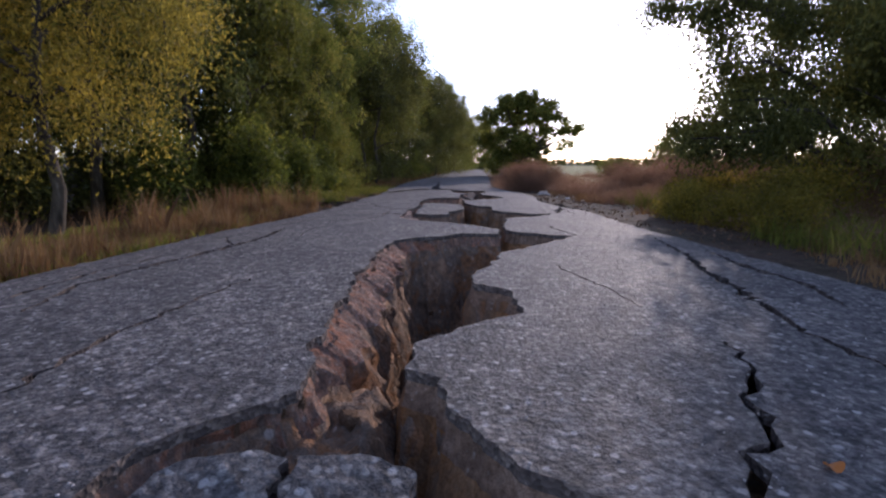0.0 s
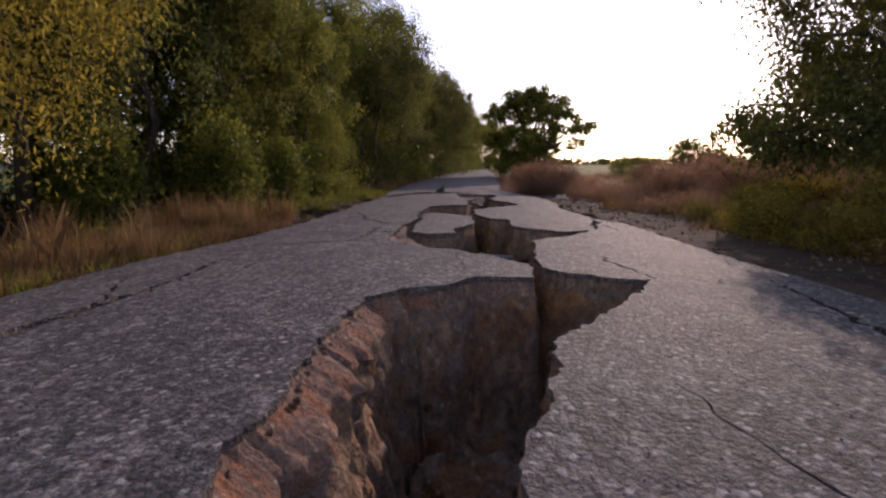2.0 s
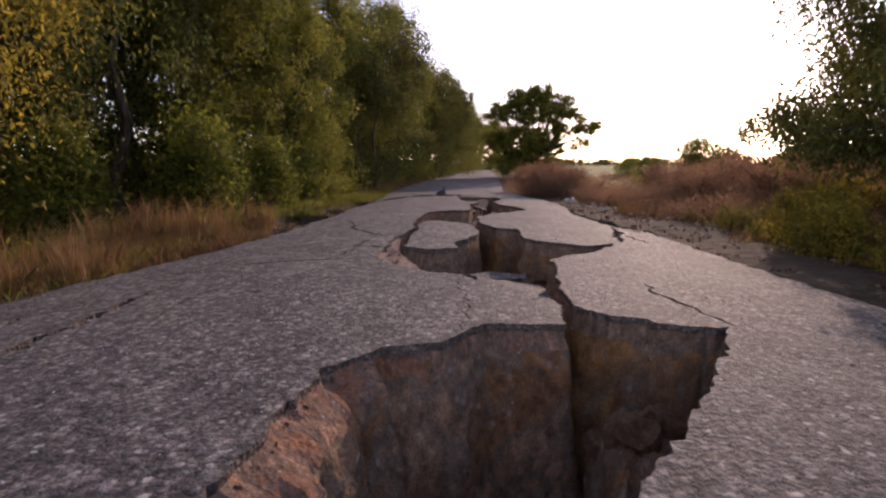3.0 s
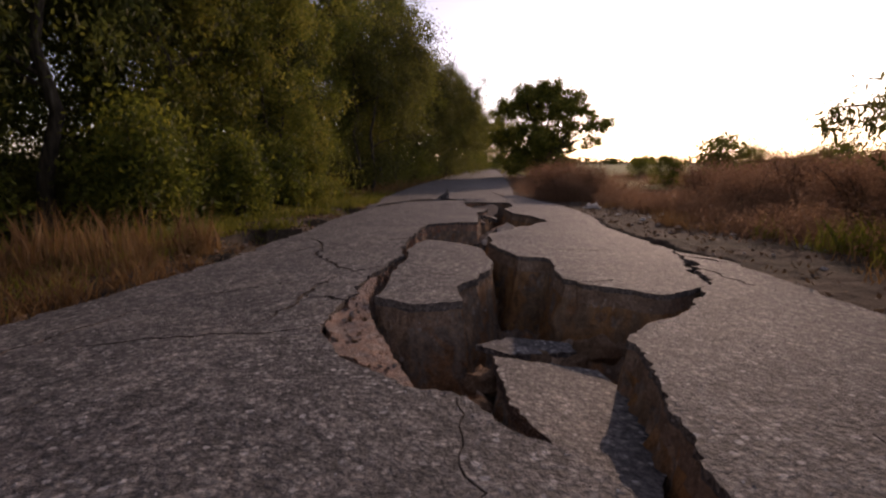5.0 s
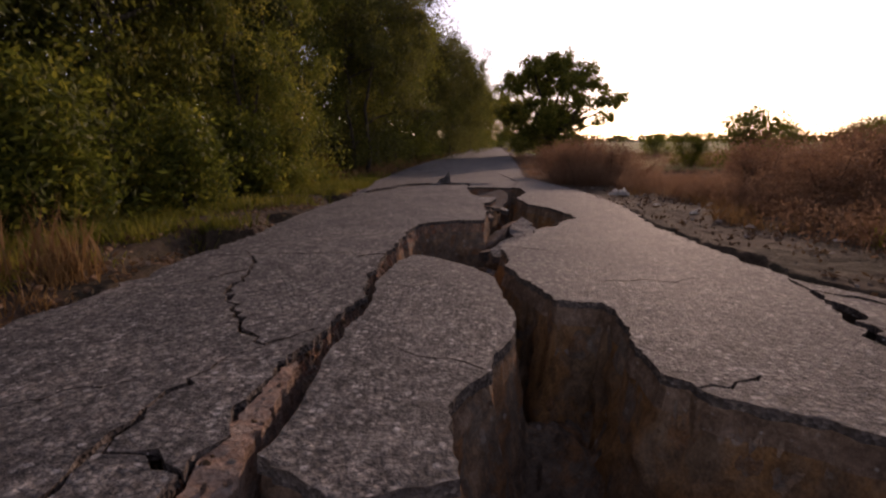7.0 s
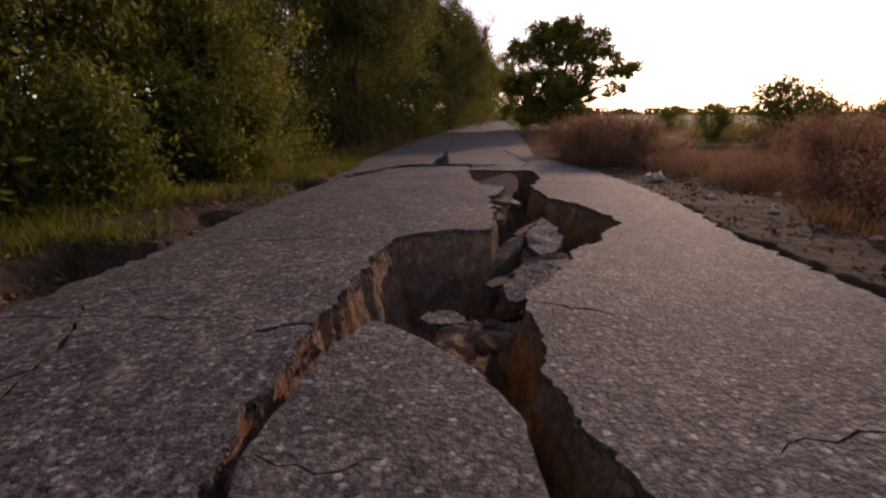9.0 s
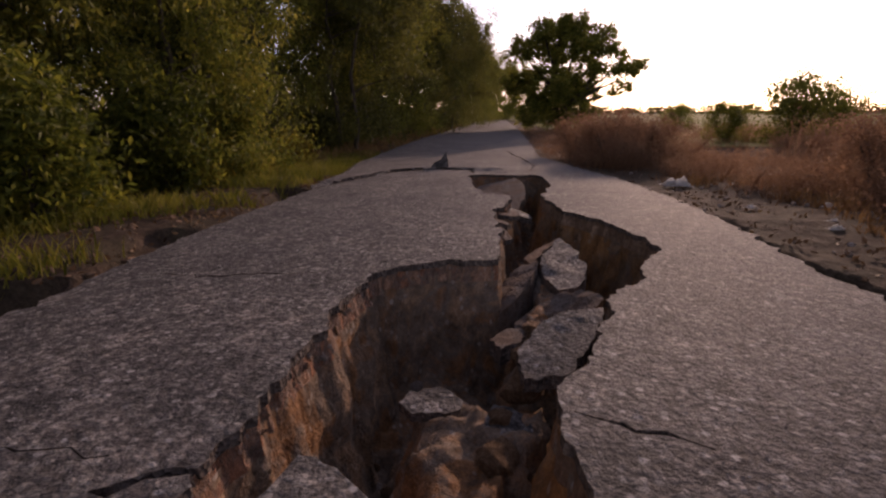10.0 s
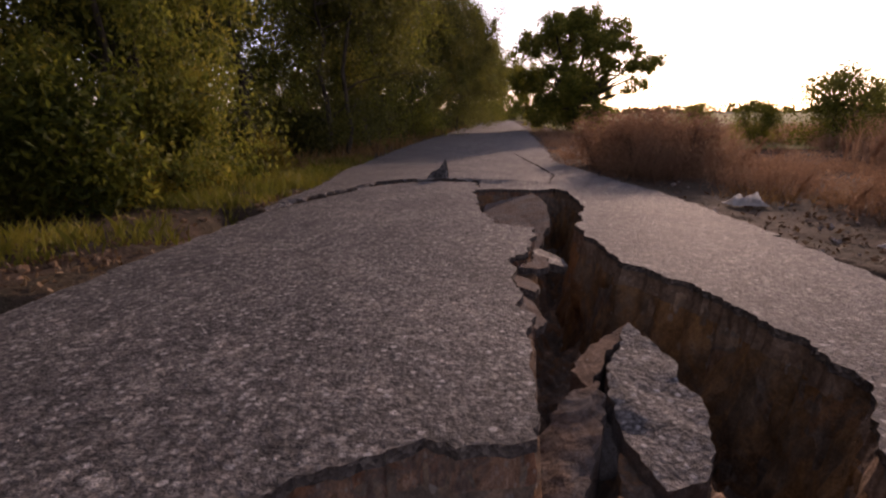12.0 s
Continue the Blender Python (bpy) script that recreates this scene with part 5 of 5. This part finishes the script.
LEAF_BRIGHT = mat_leaf("sunlit_green_leaves", (0.045, 0.062, 0.012), (0.12, 0.14, 0.022), (0.32, 0.30, 0.045), 0.52)
green_bush = tagged(bush(405, 2.0, 2.5, 5200, 0.17, LEAF_BRIGHT, 1.9), "tall leafy green bush at the edge of the tree row", "bush", "leafy bushes along the row")
stand(green_bush, -6.1, 15.6, 0.0, 0.9, True)
for x, y, size in ((-5.6, 18.5, 0.8), (-6.0, 22.0, 0.9), (-7.0, 17.2, 1.1), (-7.4, 12.9, 0.8), (-6.2, 25.4, 0.85)):
    stand(green_bush, x, y, x * 2.3, size)
dark_bush = tagged(bush(403, 2.6, 1.7, 3300, 0.17, LEAF_DARK), "dark undergrowth bush in the shade of the trees", "bush", "undergrowth under the trees")
stand(dark_bush, -9.5, 14.5, 0.0, 1.0, True)
for x, y, size in ((-10.5, 11.5, 1.0), (-9.0, 17.5, 1.1), (-8.6, 20.6, 0.9), (-11.6, 8.5, 1.1), (-12.4, 14.0, 1.2), (-12.0, 18.5, 1.2), (-8.4, 23.8, 1.0), (-13.2, 5.5, 1.1),
                   (-7.6, 31.0, 1.0), (-7.2, 35.0, 1.1), (-6.8, 39.5, 1.0), (12.5, 12.5, 1.0), (14.5, 11.0, 1.2), (10.5, 13.8, 0.9), (10.8, 9.0, 1.2), (11.6, 11.4, 1.2), (12.6, 9.4, 1.3), (10.2, 6.6, 1.2), (13.5, 18.5, 1.2), (16.5, 9.0, 1.3), (-6.6, 44.0, 1.1), (-6.0, 50.0, 1.2)):
    stand(dark_bush, x, y, x * 3, size)


def crop_field(name, x0, x1, y0, y1, tones, label):
    """A flat field of low growth beyond the brush."""
    xs, ys = np.linspace(x0, x1, 24), np.linspace(y0, y1, 24)
    gx, gy = np.meshgrid(xs, ys)
    z = -0.42 + 0.08 * np.sin(gx * 0.11) * np.cos(gy * 0.07)
    idx = np.arange(gx.size).reshape(gx.shape)
    quads = np.stack([idx[:-1, :-1], idx[:-1, 1:], idx[1:, 1:], idx[1:, :-1]], -1).reshape(-1, 4)
    m = mat_earth(name + "_growth", tones, 0.5, 0.1)
    ob = mesh_ob(name, np.stack([gx, gy, z], -1).reshape(-1, 3), quads.tolist(), [m], smooth=True)
    return tagged(ob, label, "field", kind="structure")


crop_field("field", 7.0, 420.0, 37.0, 300.0, [(0.10, 0.11, 0.03), (0.19, 0.19, 0.055), (0.30, 0.26, 0.09)], "yellow-green field beyond the brush")
crop_field("meadow", -160.0, -18.0, 4.0, 120.0, [(0.05, 0.08, 0.02), (0.10, 0.14, 0.03), (0.18, 0.20, 0.05)], "green meadow behind the trees")


def far_woods():
    """A low uneven line of trees far off along the horizon."""
    r = np.random.default_rng(501)
    cen = []
    for _ in range(900):
        x = r.uniform(-420, 620)
        y = 330 + 60 * noise.noise((x * 0.006, 0, 0)) + r.uniform(-15, 15)
        top = 4.2 + 2.8 * noise.noise((x * 0.03, 3, 0)) + 1.6 * noise.noise((x * 0.11, 5, 0))
        cen += [(x + r.normal(0, 1.2), y + r.normal(0, 1.5), -0.5 + top * r.uniform(0.1, 1.0)) for _ in range(4)]
    v, f = leaf_cloud(cen, np.array((1.3, 1.3, 0.7)), 30000, 1.7, 1.1, 0.1, 502)
    return tagged(mesh_ob("far_woods", v, f, [LEAF_DARK]), "low dark tree line along the horizon", "woods", kind="stuff")


far_woods()


# ---------------------------------------------------------------- small things
def gravel():
    """Loose chips on the mat."""
    r = np.random.default_rng(601)
    k = 15000
    p = np.stack([np.clip(r.normal(0, 1.7, k), -3.6, 3.6), r.uniform(0.8, 21, k)], 1)
    p = p[inside(p, road_edge) & ~inside(p, VOID)]
    p = p[away(p, VOID, True) > 0.02]
    size = 0.003 + 0.0045 * r.uniform(0, 1, len(p)) ** 2.5
    z = road_z(*p.T) + size * 0.15
    corner = np.array([(1, 0, 0), (0, 1, 0), (-1, 0, 0), (0, -1, 0), (0, 0, 0.8), (0, 0, -0.8)])
    a = r.uniform(0, 6.28, len(p))
    ca_, sa_ = np.cos(a), np.sin(a)
    c = corner[None] * r.uniform(0.6, 1.4, (len(p), 6, 1)) * size[:, None, None]
    x = c[..., 0] * ca_[:, None] - c[..., 1] * sa_[:, None] + p[:, :1]
    y = c[..., 0] * sa_[:, None] + c[..., 1] * ca_[:, None] + p[:, 1:]
    v = np.stack([x, y, c[..., 2] + z[:, None]], -1).reshape(-1, 3)
    tri = np.array([(0, 1, 4), (1, 2, 4), (2, 3, 4), (3, 0, 4), (1, 0, 5), (2, 1, 5), (3, 2, 5), (0, 3, 5)])
    f = (np.arange(len(p))[:, None, None] * 6 + tri[None]).reshape(-1, 3)
    m, n, l, b = material("loose_chips", 0.85, 0.3)
    geo = n.new("ShaderNodeNewGeometry")
    tone = ramp(n, l, geo.outputs["Random Per Island"], [(0.0, (0.06, 0.055, 0.055)), (0.5, (0.20, 0.18, 0.17)), (1.0, (0.52, 0.47, 0.43))])
    l.new(tone.outputs[0], b.inputs["Base Color"])
    return tagged(mesh_ob("gravel", v, f.tolist(), [m]), "loose grey stone chips on the asphalt", "gravel", kind="stuff")


gravel()


def rubble(name, count, x0, x1, y0, y1, small, large, seed, label, mat):
    """Clods and stones strewn along a verge."""
    r = np.random.default_rng(seed)
    c = np.stack([r.uniform(x0, x1, count), r.uniform(y0, y1, count)], 1)
    c = c[off_road(c, -0.05)]
    bm = bmesh.new()
    bmesh.ops.create_icosphere(bm, subdivisions=1, radius=1.0)
    unit = np.array([tuple(v.co) for v in bm.verts])
    tri = np.array([[v.index for v in f.verts] for f in bm.faces])
    bm.free()
    size = small + (large - small) * r.uniform(0, 1, len(c)) ** 4
    body = unit[None] * r.uniform(0.65, 1.25, (len(c), len(unit), 1)) * size[:, None, None] * np.array((1, 1, 0.7))
    at = np.stack([*c.T, ground_z(*c.T) + size * 0.3], 1)
    v = (body + at[:, None]).reshape(-1, 3)
    f = (np.arange(len(c))[:, None, None] * len(unit) + tri[None]).reshape(-1, 3)
    return tagged(mesh_ob(name, v, f.tolist(), [mat]), label, "rubble", kind="stuff")


rubble("verge_rubble", 900, -5.2, -2.6, 9.0, 24.0, 0.010, 0.075, 611, "brown clods of earth along the broken road edge", CLOD)
rubble("shoulder_rubble", 900, 3.0, 5.6, 4.0, 26.0, 0.006, 0.035, 612, "small stones and clods on the gravel shoulder", CLOD)
rubble("shoulder_stones", 160, 3.2, 5.4, 8.0, 26.0, 0.012, 0.06, 613, "pale small stones on the gravel shoulder", STONE)


def white_heap(x, y, w, h, seed):
    """A torn white bag lying crumpled on the shoulder: one film, arched and folded."""
    k = 26
    verts, faces = [], []
    for i in range(k):
        for j in range(k):
            u, v = i / (k - 1) * 2 - 1, j / (k - 1) * 2 - 1
            d = Vector((u * 1.6 + seed, v * 1.6 + seed * 2.3, 0))
            edge = max(0.0, 1 - max(abs(u), abs(v)) ** 3)
            fold = abs(noise.noise(d * 1.7)) + 0.5 * abs(noise.noise(d * 4.1))
            arch = 1 - 0.75 * u * u
            verts.append((u * w / 2 * (1 + 0.35 * noise.noise(d * 0.9 + Vector((3, 0, 0)))), v * w / 3 * (1 + 0.35 * noise.noise(d * 0.9 + Vector((0, 5, 0)))) + 0.12 * w * u * u,
                          0.004 + h * (0.15 + 0.85 * edge) * arch * (0.25 + 1.3 * fold)))
    faces = [(a, a + k, a + k + 1, a + 1) for i in range(k - 1) for a in range(i * k, i * k + k - 1)]
    ob = mesh_ob("white_bag", verts, faces, [WHITE], smooth=True)
    ob.location = (x, y, max(float(road_z(x, y)) - 0.05 if x < 3.4 else -9, float(ground_z(x, y)) + 0.02))
    return tagged(ob, "crumpled white plastic bag on the gravel shoulder", "bag", "litter on the shoulder")


WHITE, n_, l_, b_ = material("white_plastic", 0.5, 0.4)
t_ = node(n_, "ShaderNodeTexNoise", Scale=9.0, Detail=5.0)
r_ = ramp(n_, l_, t_.outputs[0], [(0.3, (0.66, 0.64, 0.60)), (0.6, (0.85, 0.84, 0.82))])
l_.new(r_.outputs[0], b_.inputs["Base Color"])
thin_, both_ = n_.new("ShaderNodeBsdfTranslucent"), n_.new("ShaderNodeMixShader")
l_.new(r_.outputs[0], thin_.inputs["Color"])
both_.inputs[0].default_value = 0.7
l_.new(b_.outputs[0], both_.inputs[1])
l_.new(thin_.outputs[0], both_.inputs[2])
l_.new(both_.outputs[0], n_["Material Output"].inputs["Surface"])
white_heap(4.0, 22.5, 0.56, 0.16, 1.3)
for x, y, w, h, k in ((4.05, 18.1, 0.16, 0.05, 2.1), (4.35, 18.6, 0.14, 0.05, 3.4), (4.15, 16.4, 0.13, 0.05, 4.2), (5.2, 20.0, 0.16, 0.07, 5.5), (4.0, 19.8, 0.15, 0.05, 6.1), (4.6, 15.2, 0.12, 0.04, 7.7)):
    white_heap(x, y, w, h, k)


def fallen_leaf(x, y, size, turn):
    bm = bmesh.new()
    ring = [bm.verts.new((size * math.cos(t) * 0.5, size * 0.32 * math.sin(t), 0.012 * math.cos(2 * t) + 0.008)) for t in np.linspace(0, 2 * math.pi, 14, endpoint=False)]
    mid = bm.verts.new((0, 0, 0.002))
    for a, b in zip(ring, ring[1:] + ring[:1]):
        bm.faces.new((a, b, mid))
    me = bpy.data.meshes.new("fallen_leaf")
    bm.to_mesh(me)
    bm.free()
    me.materials.append(FALLEN)
    ob = new("fallen_leaf", me)
    ob.location, ob.rotation_euler = (x, y, float(road_z(x, y)) + 0.004), (0.05, 0.08, turn)
    return tagged(ob, "dry orange leaf fallen on the asphalt", "leaf", "fallen leaves")


def leaf_litter(name, count, x0, x1, y0, y1, seed, mat, label):
    """Dry leaves scattered flat on the bare earth."""
    r = np.random.default_rng(seed)
    c = np.stack([r.uniform(x0, x1, count), r.uniform(y0, y1, count)], 1)
    c = c[off_road(c, 0.02)]
    v, f = leaf_cloud(np.stack([*c.T, ground_z(*c.T) + 0.03], 1), np.array((0.05, 0.05, 0.02)), count * 2, 0.075, 0.04, 0.0, seed + 1)
    return tagged(mesh_ob(name, v, f, [mat]), label, "leaf litter", kind="stuff")


LITTER = mat_leaf("dry_leaf_litter", (0.06, 0.035, 0.02), (0.13, 0.075, 0.04), (0.26, 0.17, 0.09), 0.25)
leaf_litter("verge_leaf_litter", 800, -4.9, -2.8, 10.5, 24.0, 641, LITTER, "dry brown leaves on the bare verge earth")
leaf_litter("shoulder_leaf_litter", 500, 3.1, 5.4, 6.0, 24.0, 643, LITTER, "dry brown leaves on the gravel shoulder")
FALLEN = mat_leaf("fallen_leaf", (0.42, 0.13, 0.03), (0.5, 0.17, 0.04), (0.55, 0.2, 0.05), 0.2)
fallen_leaf(1.12, 1.37, 0.065, 0.2)
